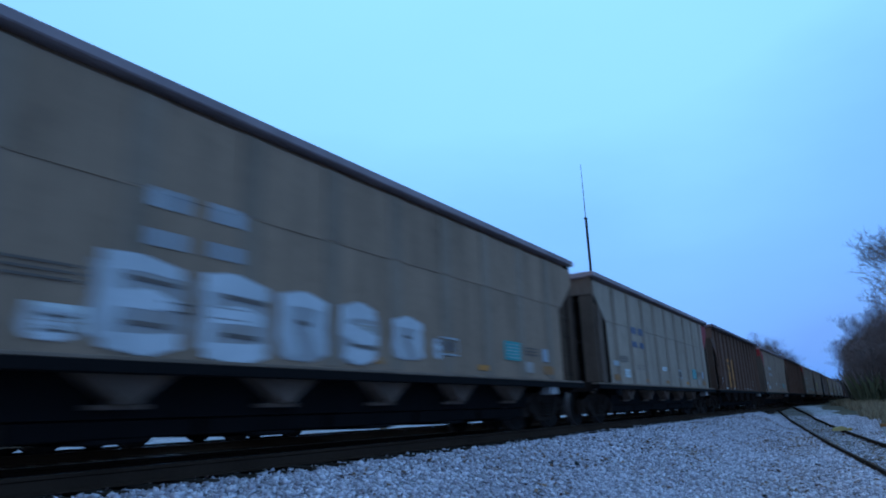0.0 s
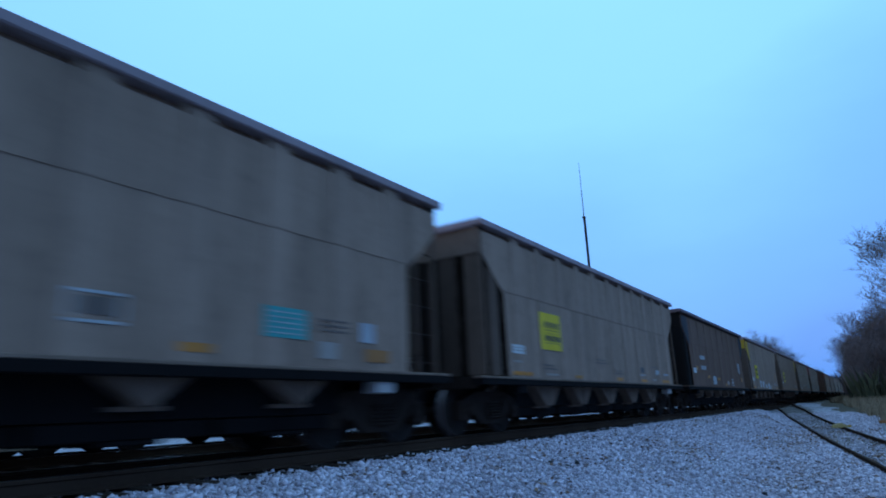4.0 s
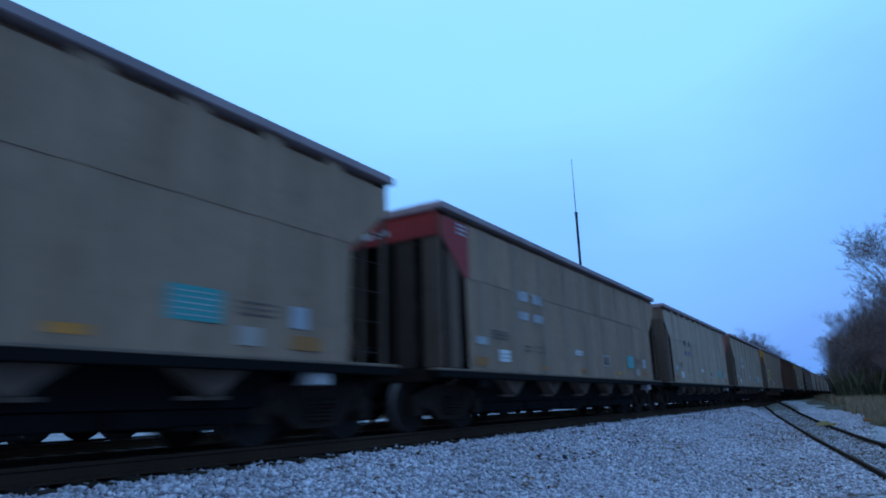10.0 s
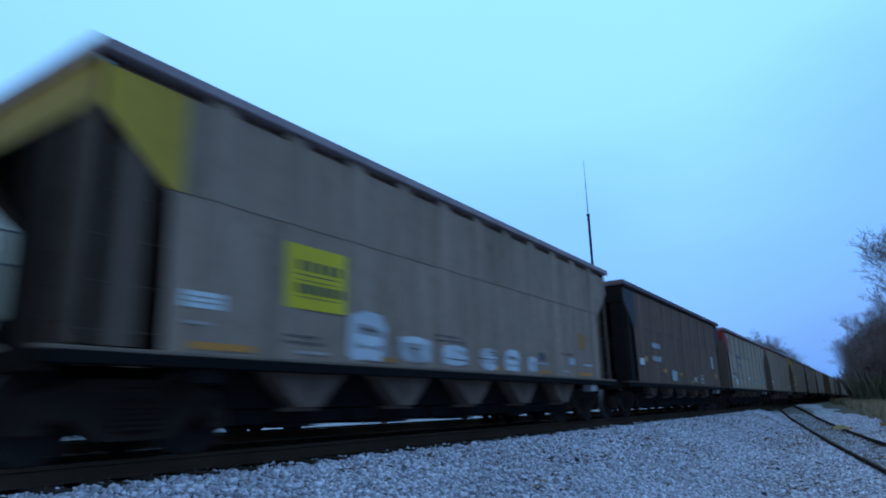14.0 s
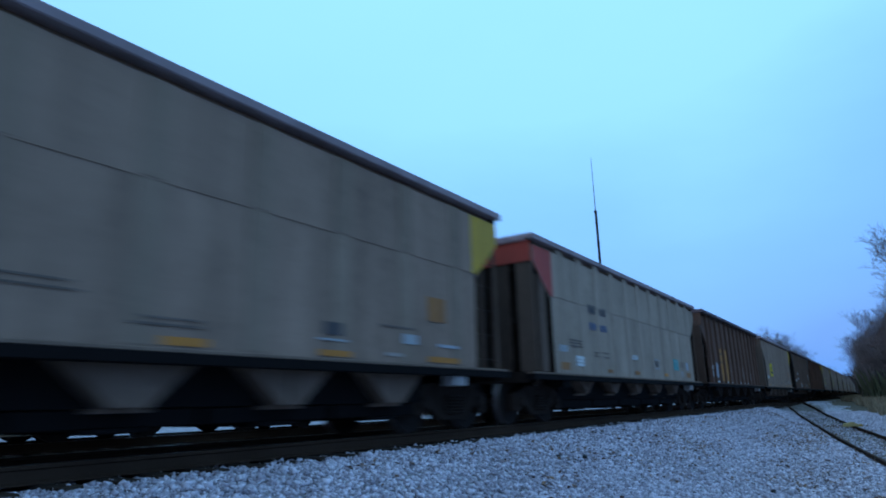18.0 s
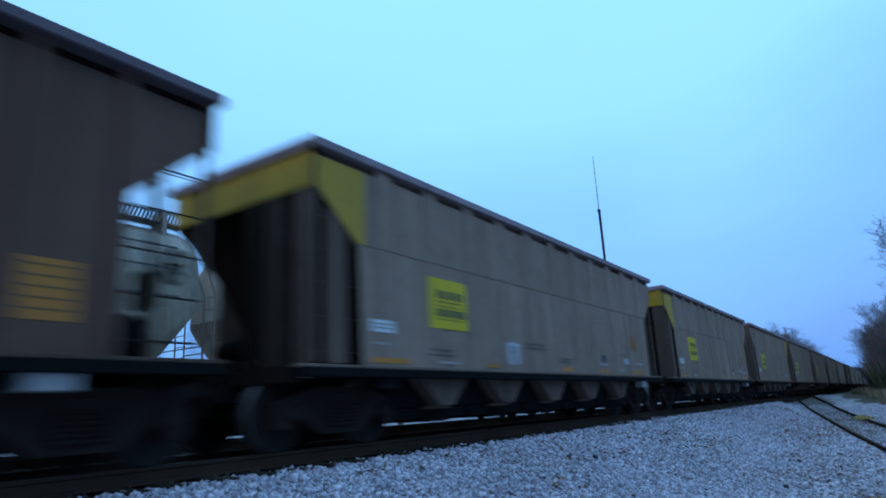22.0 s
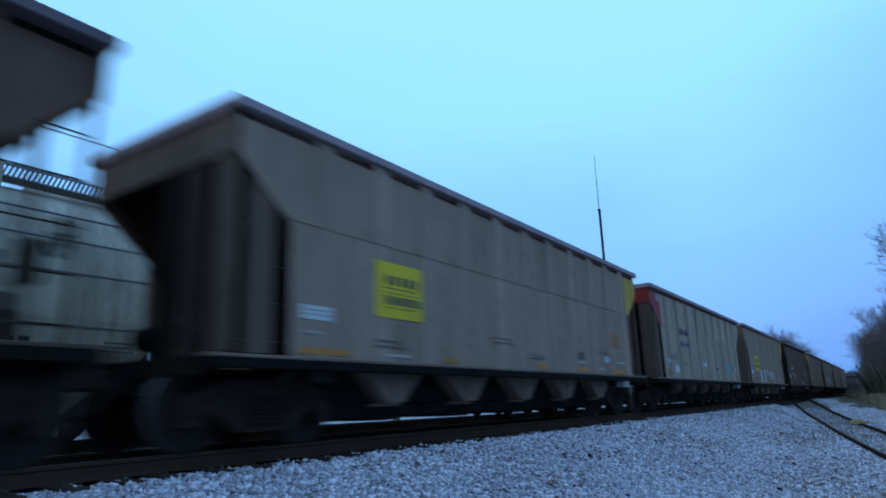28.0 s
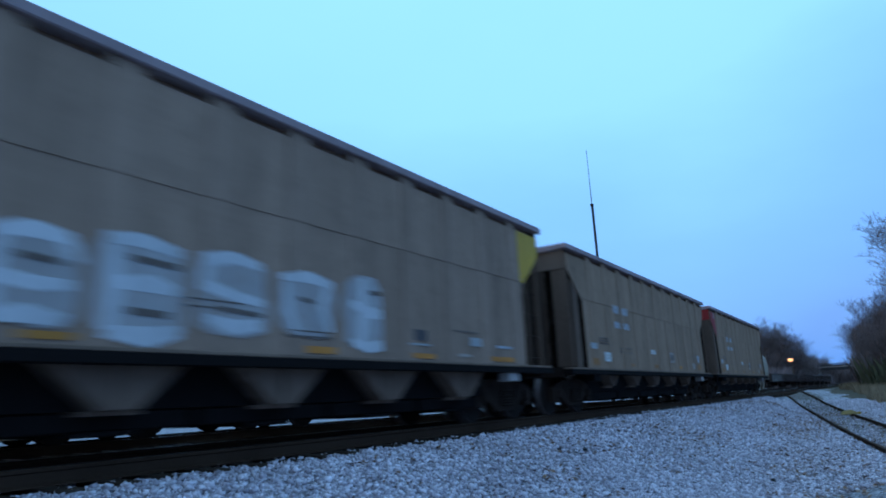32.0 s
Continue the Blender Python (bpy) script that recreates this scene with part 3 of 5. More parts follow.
def chute_bm(deep=0.50, half=0.80, foot=0.20):
    bm = bmesh.new()
    prism(bm, [(-half, 0.995), (half, 0.995), (half * 0.86, 0.93), (foot * 1.15, 1.04 - deep), (foot, 1.0 - deep), (-foot, 1.0 - deep), (-foot * 1.15, 1.04 - deep), (-half * 0.86, 0.93)], "x", -1.39, 1.39)
    box(bm, -1.22, 1.22, -0.3, 0.3, 1.0 - deep - 0.05, 1.0 - deep - 0.002)
    box(bm, 1.39, 1.41, -0.05, 0.05, 1.02 - deep, 0.92)
    return bm


def decal(car, name, y0, y1, z0, z1, material, x=1.6125, parent=None, label=""):
    return piece(name, ("decal", round(y0, 3), round(y1, 3), round(z0, 3), round(z1, 3), x), lambda: boxes((x, x + 0.003, y0, y1, z0, z1)), material, parent or car, None, label)


def sheet_poly(top, z0=1.08):
    half = [(0.82, top), (0.82, 3.46), (0.90, 3.40), (1.27, 3.06), (1.66, 2.74), (1.70, z0)]
    return half + mirrored(half)


def upper_poly(top):
    half = [(0.82, top), (0.82, 3.46), (0.90, 3.40), (1.27, 3.06), (1.60, 2.80)]
    return half + mirrored(half)


def slab(poly, x0, x1):
    return prism(bmesh.new(), poly, "x", x0, x1)


def corner_bm(x, top):
    return slab([(0.822, top - 0.105), (0.822, 3.47), (0.905, 3.41), (1.275, 3.07), (1.62, 2.79), (1.77, 2.79), (1.77, top - 0.105)], x, x + 0.003)


def chord_bm(top):
    bm = bmesh.new()
    for s in (1, -1):
        box(bm, *sorted((s * 1.47, s * 1.69)), 0.70, CAR_L - 0.70, top + 0.01, top + 0.14, bevel=0.015)
    for y in (0.70, CAR_L - 0.86):
        box(bm, -1.468, 1.468, y, y + 0.16, top, top + 0.138)
    return bm


def slope_bm(top, half):
    cut = [(0.872, top - 0.01), (0.90, 3.86), (1.21, 3.40), (1.71, 2.66), (2.76, 1.12)]
    return prism(bmesh.new(), cut + [(y + 0.05, z) for y, z in cut[::-1]], "x", -half, half)


def gate_bm():
    """Discharge gate and its rigging, close over the rails."""
    bm = boxes((-1.08, 1.08, -1.0, 1.0, 0.30, 0.49), (-1.16, 1.16, -0.34, 0.34, 0.25, 0.299), bevel=0.015)
    tube(bm, (0.9, -1.04, 0.62), (0.9, 1.04, 0.62), 0.045)
    return bm


def flip(rz):
    return pose(0, 0, 0) if rz == 0 else pose(0, CAR_L, 0, 0, 0, 180)


def base_car(body, chord, label, top, slope_mat, chute, half=1.584):
    """The underframe, ends and running gear that all the hoppers share."""
    car = tagged(new("coal_hopper_car"), label, "freight car", "coal hopper cars of the passing train")
    car["top"] = top
    piece("top_chord", ("chord", top), lambda: chord_bm(top), chord, car, None, "worn steel top chord")
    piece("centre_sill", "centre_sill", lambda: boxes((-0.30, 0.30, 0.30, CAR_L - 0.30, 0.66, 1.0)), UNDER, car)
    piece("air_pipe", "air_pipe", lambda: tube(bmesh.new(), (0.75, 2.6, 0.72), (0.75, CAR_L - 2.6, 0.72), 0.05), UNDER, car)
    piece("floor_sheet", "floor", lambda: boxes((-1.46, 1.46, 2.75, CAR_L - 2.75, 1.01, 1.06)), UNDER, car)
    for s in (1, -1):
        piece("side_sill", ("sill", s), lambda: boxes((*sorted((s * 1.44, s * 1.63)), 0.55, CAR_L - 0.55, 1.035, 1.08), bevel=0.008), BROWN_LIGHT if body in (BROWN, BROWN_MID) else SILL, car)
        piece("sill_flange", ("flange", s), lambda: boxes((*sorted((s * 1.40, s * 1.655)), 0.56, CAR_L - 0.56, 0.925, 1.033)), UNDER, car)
    for rz in (0, 180):
        f = flip(rz)
        # sheet and sill are coloured dark for the shade inside the end
        piece("slope_sheet", ("slope", top, half), lambda: slope_bm(top, half), slope_mat, car, f)
        piece("end_sill", "end_sill", lambda: boxes((-1.43, 1.43, 0.56, 0.74, 0.86, 1.075), (-1.43, 1.43, 0.742, 1.72, 1.04, 1.085), bevel=0.008), GRIME_DEEP_SHADE, car, f)
        piece("coupler", "coupler", coupler_bm, TRUCK, car, f)
        sx = 1 if rz == 0 else -1
        piece("jacking_pad", ("pad", sx), lambda: boxes((*sorted((sx * 1.36, sx * 1.60)), 2.06, 2.48, 0.76, 0.924), bevel=0.01), PAD if rz else UNDER, car, f)
        piece("ladder", ("ladder", sx), lambda: ladder_bm(x=1.50 * sx), TRUCK, car, f)
    # added dark box: stops light showing through the gaps between chutes
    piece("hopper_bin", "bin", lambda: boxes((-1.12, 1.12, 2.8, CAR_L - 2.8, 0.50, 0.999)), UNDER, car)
    for i in range(5):
        at = pose(0, CAR_L / 2 + 0.12 + 2.1 * (i - 2), 0)
        if top > 4.0:
            piece("hopper_chute", "chute", chute_bm, chute, car, at)
        else:
            piece("hopper_chute", "chute_small", lambda: chute_bm(0.36, 0.56, 0.10), chute, car, at)
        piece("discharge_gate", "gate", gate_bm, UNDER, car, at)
    for y in (1.78, CAR_L - 1.78):
        build_truck(car, y)
    return car


def end_posts(car, body, wide, post=None):
    """Upright posts and a ladder stand before the slope sheet in front; behind there is only the ladder. A band closes each end under the chord."""
    top = car["top"]
    if wide:
        # inner posts use darker copies of the steel: recess shade in the colour
        for x0, x1, mat in ((0.16, 0.46, GRIME_DEEP_SHADE), (0.58, 1.00, GRIME_SHADED), (1.18, 1.58, GRIME_POST)):
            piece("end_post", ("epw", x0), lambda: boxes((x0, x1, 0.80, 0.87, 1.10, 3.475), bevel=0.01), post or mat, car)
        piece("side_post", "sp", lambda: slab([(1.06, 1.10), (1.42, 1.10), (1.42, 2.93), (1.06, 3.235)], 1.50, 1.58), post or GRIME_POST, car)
        piece("end_ladder", "endlad", lambda: end_ladder_bm(1.0, 1.18, 0.80), TRUCK, car)
    else:
        piece("end_post", "epn", lambda: boxes((1.20, 1.50, 0.80, 0.94, 1.10, 3.475), bevel=0.01), BROWN_LIGHT, car)
        piece("end_ladder", "endlad2", lambda: end_ladder_bm(-1.19, -0.7, 0.80), TRUCK, car)
    for y in (CAR_L - 0.84, CAR_L - 1.36):
        piece("ladder_stile", ("stile", y), lambda: boxes((1.50, 1.56, y - 0.025, y + 0.025, 1.086, 3.45 if y > CAR_L - 1 else 2.98)), GRIME_POST, car)
    for rz in (0, 180):
        f = flip(rz)
        piece("end_panel", ("ep", top), lambda: boxes((-1.58, 1.58, 0.772, 0.798, 3.478, top - 0.002)), post or (END_DUST_SHADED if wide else body), car, f)
        piece("cross_brace", "brace", lambda: boxes((0.20, 1.40, 0.872, 0.93, 2.16, 2.26)), GRIME_DEEP_SHADE, car, f)
        piece("brake_cylinder", "brake_cyl", lambda: tube(tube(bmesh.new(), (-0.9, 1.25, 1.45), (-0.2, 1.25, 1.45), 0.16, n=12), (-0.55, 1.2, 1.09), (-0.55, 1.2, 1.40), 0.07), UNDER, car, f)


def end_ladder_bm(x0, x1, y):
    pts = []
    for i in range(7):
        z = 1.35 + 0.33 * i
        pts += [(x0, y, z), (x1, y, z)][::1 if i % 2 == 0 else -1]
    return bent_bar(bmesh.new(), [(x0, y, 1.1)] + pts, 0.015)


def end_band_bm(top):
    return boxes((-1.578, 1.578, 0.766, 0.769, 3.482, top - 0.006))


def trim(car, material, rear, x=1.6125):
    top = car["top"]
    f = flip(180 if rear else 0)
    for xx in (x, -x - 0.003):
        piece("corner_panel", ("corner", xx, top), lambda: corner_bm(xx, top), material, car, f, "painted corner panel")
    band = piece("end_band", ("end_band", top), lambda: end_band_bm(top), material, car, f, "painted end band")
    if material is RED and not rear:
        for i in range(3):
            decal(car, "lettering_bar", 1.36, 1.70, 3.60 + 0.085 * i, 3.645 + 0.085 * i, LETTER_PALE, x + 0.004)
        for a, b in ((-0.75, -0.40), (-0.30, 0.05), (0.15, 0.45)):
            piece("lettering_bar", ("bandbar", a), lambda: boxes((a, b, 0.762, 0.7655, 3.62, 3.74)), LETTER_PALE, band)


def bars(car, rows, material, parent=None, x=1.6165):
    for y0, y1, z0, z1 in rows:
        decal(car, "lettering_bar", y0, y1, z0, z1, material, x, parent)


def yellow_sign(car):
    s = decal(car, "placard", 3.29, 4.42, 1.72, 2.56, YELLOW, label="yellow painted panel with dark illegible lettering")
    rows = [(3.52 + 0.17 * i, 3.62 + 0.17 * i, 2.22, 2.36) for i in range(5)] + [(3.50 + 0.15 * i, 3.60 + 0.15 * i, 1.92, 2.05) for i in range(6)]
    rows += [(3.48, 4.28, 2.16, 2.175), (3.48, 4.28, 2.09, 2.10), (3.48, 4.28, 1.87, 1.88)]
    bars(car, rows, DARK_INK, s)


def stencils(car, seed, sign):
    """Small orange and white markings along the side, too small to read."""
    rng = random.Random(seed)
    if sign:
        rows = [(1.93, 2.81, 1.12, 1.20, OCHRE), (5.05, 5.50, 1.12, 1.19, MUSTARD), (8.33, 8.86, 1.11, 1.20, OCHRE), (10.56, 11.16, 1.11, 1.19, OCHRE), (12.95, 13.86, 1.12, 1.21, OCHRE)]
        plates = [(1.87, 2.40, 1.56, 1.74, WHITE), (1.90, 2.24, 1.38, 1.42, LETTER_FAINT), (3.5, 4.1, 1.15, 1.19, LETTER_FAINT), (12.31, 12.68, 1.37, 1.52, WHITE_WORN), (13.25, 13.86, 1.37, 1.42, LETTER_PALE), (11.9, 12.3, 1.17, 1.22, LETTER_FAINT)]
        ink = [(3.3, 3.9, 1.36, 1.385), (3.3, 4.0, 1.28, 1.305), (8.0, 8.8, 1.30, 1.325), (8.1, 8.8, 1.37, 1.39), (6.6, 7.4, 1.62, 1.64), (6.6, 7.5, 1.54, 1.56), (11.75, 12.6, 1.60, 1.62)]
        fy, f0 = 10.80, 1.36
    else:
        rows = [(1.92, 2.42, 1.16, 1.33, ORANGE), (5.0, 5.36, 1.17, 1.25, ORANGE), (7.37, 7.80, 1.17, 1.27, ORANGE), (10.46, 10.86, 1.18, 1.28, OCHRE), (13.36, 13.90, 1.19, 1.37, ORANGE)]
        plates = [(1.95, 2.40, 1.57, 1.72, WHITE_WORN), (2.88, 3.36, 1.27, 1.51, WHITE), (7.13, 7.63, 1.60, 1.73, WHITE), (13.35, 13.64, 1.46, 1.74, LETTER_PALE), (12.5, 12.86, 1.20, 1.42, LETTER_FAINT)]
        ink = [(2.55, 3.3, 1.86 - 0.07 * i, 1.885 - 0.07 * i) for i in range(3)] + [(12.5, 13.1, 1.70 - 0.07 * i, 1.72 - 0.07 * i) for i in range(3)] + [(4.1, 4.5, 1.64, 1.66), (4.1, 4.5, 1.55, 1.57), (4.7, 5.2, 1.66, 1.68), (4.7, 5.2, 1.54, 1.56)]
        fy, f0 = 9.56, 1.44
    for y0, y1, z0, z1, m in rows:
        d = rng.uniform(-0.10, 0.10)
        decal(car, "stencil", y0 + d, y1 + d, z0, z1, m)
    for y0, y1, z0, z1, m in plates:
        p = decal(car, "data_plate", y0, y1, z0, z1, m)
        if m is WHITE:
            bars(car, [(y0 + 0.05, y1 - 0.05, z0 + (z1 - z0) * q, z0 + (z1 - z0) * q + 0.018) for q in (0.3, 0.62)], LETTER_FAINT, p)
    bars(car, ink, INK_FAINT)
    fr = decal(car, "data_frame", fy - 0.17, fy + 0.17, f0 + 0.03, f0 + 0.20, INK_MID if sign else INK_FAINT)
    edge = [(fy - 0.27, fy + 0.27, f0 - 0.05, f0 - 0.02)] + ([] if sign else [(fy - 0.27, fy + 0.27, f0 + 0.23, f0 + 0.26), (fy - 0.27, fy - 0.245, f0, f0 + 0.23), (fy + 0.245, fy + 0.27, f0, f0 + 0.23)])
    bars(car, edge, WHITE_WORN, fr)


def big_letters(car, material, small):
    """Two groups of two letters over two groups of figures, too worn to read."""
    for z0, z1, mat in ((2.64, 2.86, material), (2.22, 2.40, small)):
        for y in (3.90, 4.16, 4.66, 4.92):
            decal(car, "lettering_bar", y, y + 0.20, z0, z1, mat)


def patch(car, y, z, w, h, material, name="painted_patch", label=""):
    return decal(car, name, y, y + w, z, z + h, material, label=label)


def teal_sign(car):
    s = patch(car, 11.58, 1.42, 0.70, 0.38, TEAL, "teal_panel", "teal painted panel with pale lines")
    bars(car, [(11.64, 12.22, 1.47 + 0.065 * i, 1.485 + 0.065 * i) for i in range(5)], WHITE_WORN, s)


def blob_bm(rng, w, h, x):
    """A flat patch of paint with an uneven, squarish outline."""
    n = 18
    pts = []
    for i in range(n):
        a = 2 * math.pi * i / n
        k = 1 + rng.uniform(-0.07, 0.07)
        cx, cz = math.cos(a), math.sin(a)
        m = max(abs(cx), abs(cz)) ** 0.8
        pts.append((w / 2 * cx / m * k, h / 2 * cz / m * k))
    return prism(bmesh.new(), pts, "x", x, x + 0.003)


def spray_bm(rng, pts, thick, x):
    """A sprayed line: a ribbon of uneven width through the points."""
    up, down = [], []
    for i, p in enumerate(pts):
        a, b = Vector(pts[max(i - 1, 0)]), Vector(pts[min(i + 1, len(pts) - 1)])
        d = (b - a).normalized()
        t = thick * 0.5 * rng.uniform(0.75, 1.2) * (0.7 if i in (0, len(pts) - 1) else 1.0)
        up.append((p[0] - d.y * t, p[1] + d.x * t))
        down.append((p[0] + d.y * t, p[1] - d.x * t))
    bm = bmesh.new()
    prism(bm, down + up[::-1], "x", x, x + 0.003)
    return bm


# strokes of unreadable sprayed letters, in a box of one by one
GLYPHS = [
    ([[(0.02, 0.0), (0.05, 0.5), (0.06, 0.92), (0.4, 1.0), (0.8, 0.95), (0.96, 0.7)], [(0.15, 0.48), (0.5, 0.42), (0.9, 0.45)], [(0.05, 0.05), (0.4, 0.12), (0.85, 0.06)]], [[(0.3, 0.70), (0.75, 0.66)]]),
    ([[(0.05, 0.96), (0.45, 1.0), (0.95, 0.92)], [(0.12, 0.9), (0.16, 0.5), (0.1, 0.05)], [(0.15, 0.52), (0.6, 0.56), (0.9, 0.5)], [(0.1, 0.04), (0.6, 0.0), (0.96, 0.08)]], [[(0.35, 0.78), (0.9, 0.74)], [(0.35, 0.28), (0.8, 0.26)]]),
    ([[(0.9, 0.92), (0.5, 1.0), (0.1, 0.9), (0.08, 0.6), (0.5, 0.5), (0.98, 0.44)], [(0.12, 0.2), (0.5, 0.1), (0.9, 0.16)]], [[(0.3, 0.34), (0.9, 0.30)]]),
    ([[(0.0, 0.92), (0.5, 1.0), (1.0, 0.9)], [(0.9, 0.88), (0.78, 0.5), (0.95, 0.08)], [(0.1, 0.85), (0.12, 0.4), (0.3, 0.05)]], [[(0.35, 0.6), (0.6, 0.56)]]),
    ([[(0.45, 1.0), (0.5, 0.5), (0.42, 0.05)], [(0.15, 0.62), (0.6, 0.52), (1.0, 0.5)], [(0.2, 0.06), (0.6, 0.0), (1.0, 0.05)]], [[(0.62, 0.78), (0.92, 0.8)]]),
]


def graffiti(car, letters, material, seed, heavy=0.17):
    """Unreadable sprayed letters, each (y0, y1, z0, z1, shape): a thin wash, bright strokes over it and dark gaps."""
    rng = random.Random(seed)
    for y0, y1, z0, z1, shape in letters:
        w, h = y1 - y0, z1 - z0
        o = part("graffiti_letter", blob_bm(rng, w * 0.97, h * 0.97, 1.6125), material, car, "sprayed pale graffiti letter, unreadable")
        o.location = (0, (y0 + y1) / 2, (z0 + z1) / 2)
        bright, dark = GLYPHS[shape]
        for pts in bright:
            part("graffiti_stroke", spray_bm(rng, [((u - 0.5) * w * 0.92, (v - 0.5) * h * 0.92) for u, v in pts], h * heavy, 1.6165), SPRAY_BRIGHT, o)
        for pts in dark:
            part("graffiti_gap", spray_bm(rng, [((u - 0.5) * w, (v - 0.5) * h) for u, v in pts], h * 0.09, 1.6205), INK_FAINT, o)


# ---- the hopper cars ----
def long_stake_bm(top):
    """Flat stake, proud of the upper sheet and nearly flush with the lower one."""
    bm = stake_bm(0.36, 0.022, 2.79, top + 0.009, 1.606)
    box(bm, 1.598, 1.6105, -0.18, 0.18, 1.081, 2.788)
    return bm


def smooth_car(body, label, wide_stakes, top, chord=None, stake=None):
    """Grey hopper with flat lapped side sheets under an overhanging chord."""
    car = base_car(body, chord or CHORD, label, top, SLOPE_SHADED, CHUTE)
    brk = top - 0.10
    for s in (1, -1):
        piece("side_sheet", ("sheet", s, top), lambda: slab(sheet_poly(brk), *sorted((s * 1.585, s * 1.60))), body, car)
        piece("upper_sheet", ("upper", s, top), lambda: slab(upper_poly(brk), *sorted((s * 1.60, s * 1.612))), body, car)
        piece("inset_strip", ("inset", s, top), lambda: boxes((*sorted((s * 1.475, s * 1.50)), 0.87, CAR_L - 0.87, brk - 0.02, top + 0.009)), body, car)
        rz = 0 if s > 0 else 180
        n = 9 if wide_stakes else 11
        for i in range(n):
            if s < 0:
                break
            y = 2.35 + (CAR_L - 4.7) * i / 8 if wide_stakes else 2.25 + 1.187 * i
            if wide_stakes:
                piece("side_stake", ("stake_w", top), lambda: stake_bm(0.34, 0.026, 2.80, brk, 1.606), stake or GREY_STAKE, car, pose(0, y, 0, 0, 0, rz))
                piece("lower_stake", "stake_l", lambda: stake_bm(0.34, 0.012, 1.08, 2.80, 1.598), stake or GREY_STAKE, car, pose(0, y, 0, 0, 0, rz))
            else:
                piece("side_stake", ("stake_n", top), lambda: long_stake_bm(top), GREY_RIB if body is GREY else body, car, pose(0, y, 0, 0, 0, rz))
                if s > 0:
                    piece("stake_head", ("stake_h", top), lambda: boxes((1.501, 1.605, -0.19, 0.19, brk + 0.001, top + 0.009)), body, car, pose(0, y, 0))
    end_posts(car, body, True, POST_DARK if stake else None)
    return car


def hand_brake_bm():
    y = CAR_L - 0.80
    bm = boxes((0.36, 0.74, y - 0.16, y, 1.74, 2.20), (0.10, 0.52, y - 0.30, y, 1.18, 1.50), bevel=0.03)
    tube(bm, (0.55, y - 0.08, 1.09), (0.55, y - 0.08, 3.48), 0.03)
    return bm


def brake_wheel_bm():
    bm = bmesh.new()
    c, n = Vector((0.84, CAR_L - 0.72, 2.22)), 14
    rim = [c + Vector((0.20 * math.cos(2 * math.pi * i / n), 0, 0.20 * math.sin(2 * math.pi * i / n))) for i in range(n)]
    for a, b in zip(rim, rim[1:] + rim[:1]):
        tube(bm, a, b, 0.025, n=5)
    for i in range(0, n, 3):
        tube(bm, c, rim[i], 0.02, n=5)
    return bm


RIB_Y = [1.80] + [2.59 + 1.09 * i for i in range(11)] + [14.38]


def ribbed_car(body, label, top, chord=None, light_ribs=(), light=None):
    """Dark hopper with upright ribs outside and open ends."""
    car = base_car(body, chord or CHORD, label, top, GRIME_DEEP_SHADE, CHUTE_DARK, 1.439)
    for s in (1, -1):
        piece("side_sheet", ("sheetB", s, top), lambda: slab(sheet_poly(top - 0.08), *sorted((s * 1.44, s * 1.50))), body, car)
        # near-black strip paints the shade of the pockets under the chord
        piece("inset_strip", ("insetB", s, top), lambda: boxes((*sorted((s * 1.39, s * 1.437)), 0.83, CAR_L - 0.83, top - 0.11, top + 0.10)), GRIME_DEEP_SHADE, car)
        rz = 0 if s > 0 else 180
        for i, y in enumerate(RIB_Y):
            mat = light if (i in light_ribs and s > 0) else body
            piece("rib", ("rib", top), lambda: rib_bm(1.081, top + 0.008), mat, car, pose(0, y if s > 0 else CAR_L - y, 0, 0, 0, rz))
    end_posts(car, body, False)
    hb = piece("hand_brake", "hb", hand_brake_bm, UNDER, car, None, "dark hand brake housing with its wheel")
    piece("brake_wheel", "hbw", brake_wheel_bm, UNDER, hb)
    return car


def panels_brown(car, k, mat_panel):
    """Two tall lettered panels across the ribs, white sill marks and worn patches between the ribs."""
    x = 1.503
    for a, b in ((3.84, 4.69), (4.85, 5.79)):
        p = decal(car, "yellow_panel", a, b, 1.19, 2.66, mat_panel, x, label="tall worn painted panel with dark illegible lettering")
        lo, hi = (a + 0.30, b) if a < 4 else (a, b - 0.36)
        for z0, z1 in ((2.36, 2.50), (1.98, 2.12)):
            n = 4
            for i in range(n):
                y = lo + (hi - lo) * i / n
                decal(car, "lettering_bar", y, y + (hi - lo) / n * 0.78, z0, z1, FADED, x + 0.004, p)
        for z in (1.50, 1.38):
            decal(car, "lettering_bar", a + 0.12, b - 0.16, z, z + 0.03, FADED, x + 0.004, p)
    for a, b in ((2.97, 3.62), (4.90, 5.62), (5.97, 6.58), (8.25, 8.86), (9.42, 10.02), (10.50, 11.08), (12.62, 12.90)):
        decal(car, "sill_mark", a, b, 1.12, 1.185, WHITE, x, label="white reflective sill mark" if a < 3 else "")
    for a, b, z0, z1, m in BROWN_MARKS[k]:
        decal(car, "worn_mark", a, b, z0, z1, m, x)
    fr = decal(car, "data_frame", 11.64, 12.22, 1.33, 1.64, BROWN_MID, x, label="small stencilled data frame")
    bars(car, [(11.64, 12.22, 1.60, 1.635), (11.64, 12.22, 1.36, 1.39), (11.64, 12.22, 1.46, 1.48)], WHITE_WORN, fr, x + 0.004)
    em = decal(car, "notice_panel", 13.56, 14.08, 1.38, 1.94, OCHRE if k != 11 else LETTER_PALE, x, label="lined notice panel")
    bars(car, [(13.60, 14.04, 1.47 + 0.10 * i, 1.485 + 0.10 * i) for i in range(5)], FADED, em, x + 0.004)


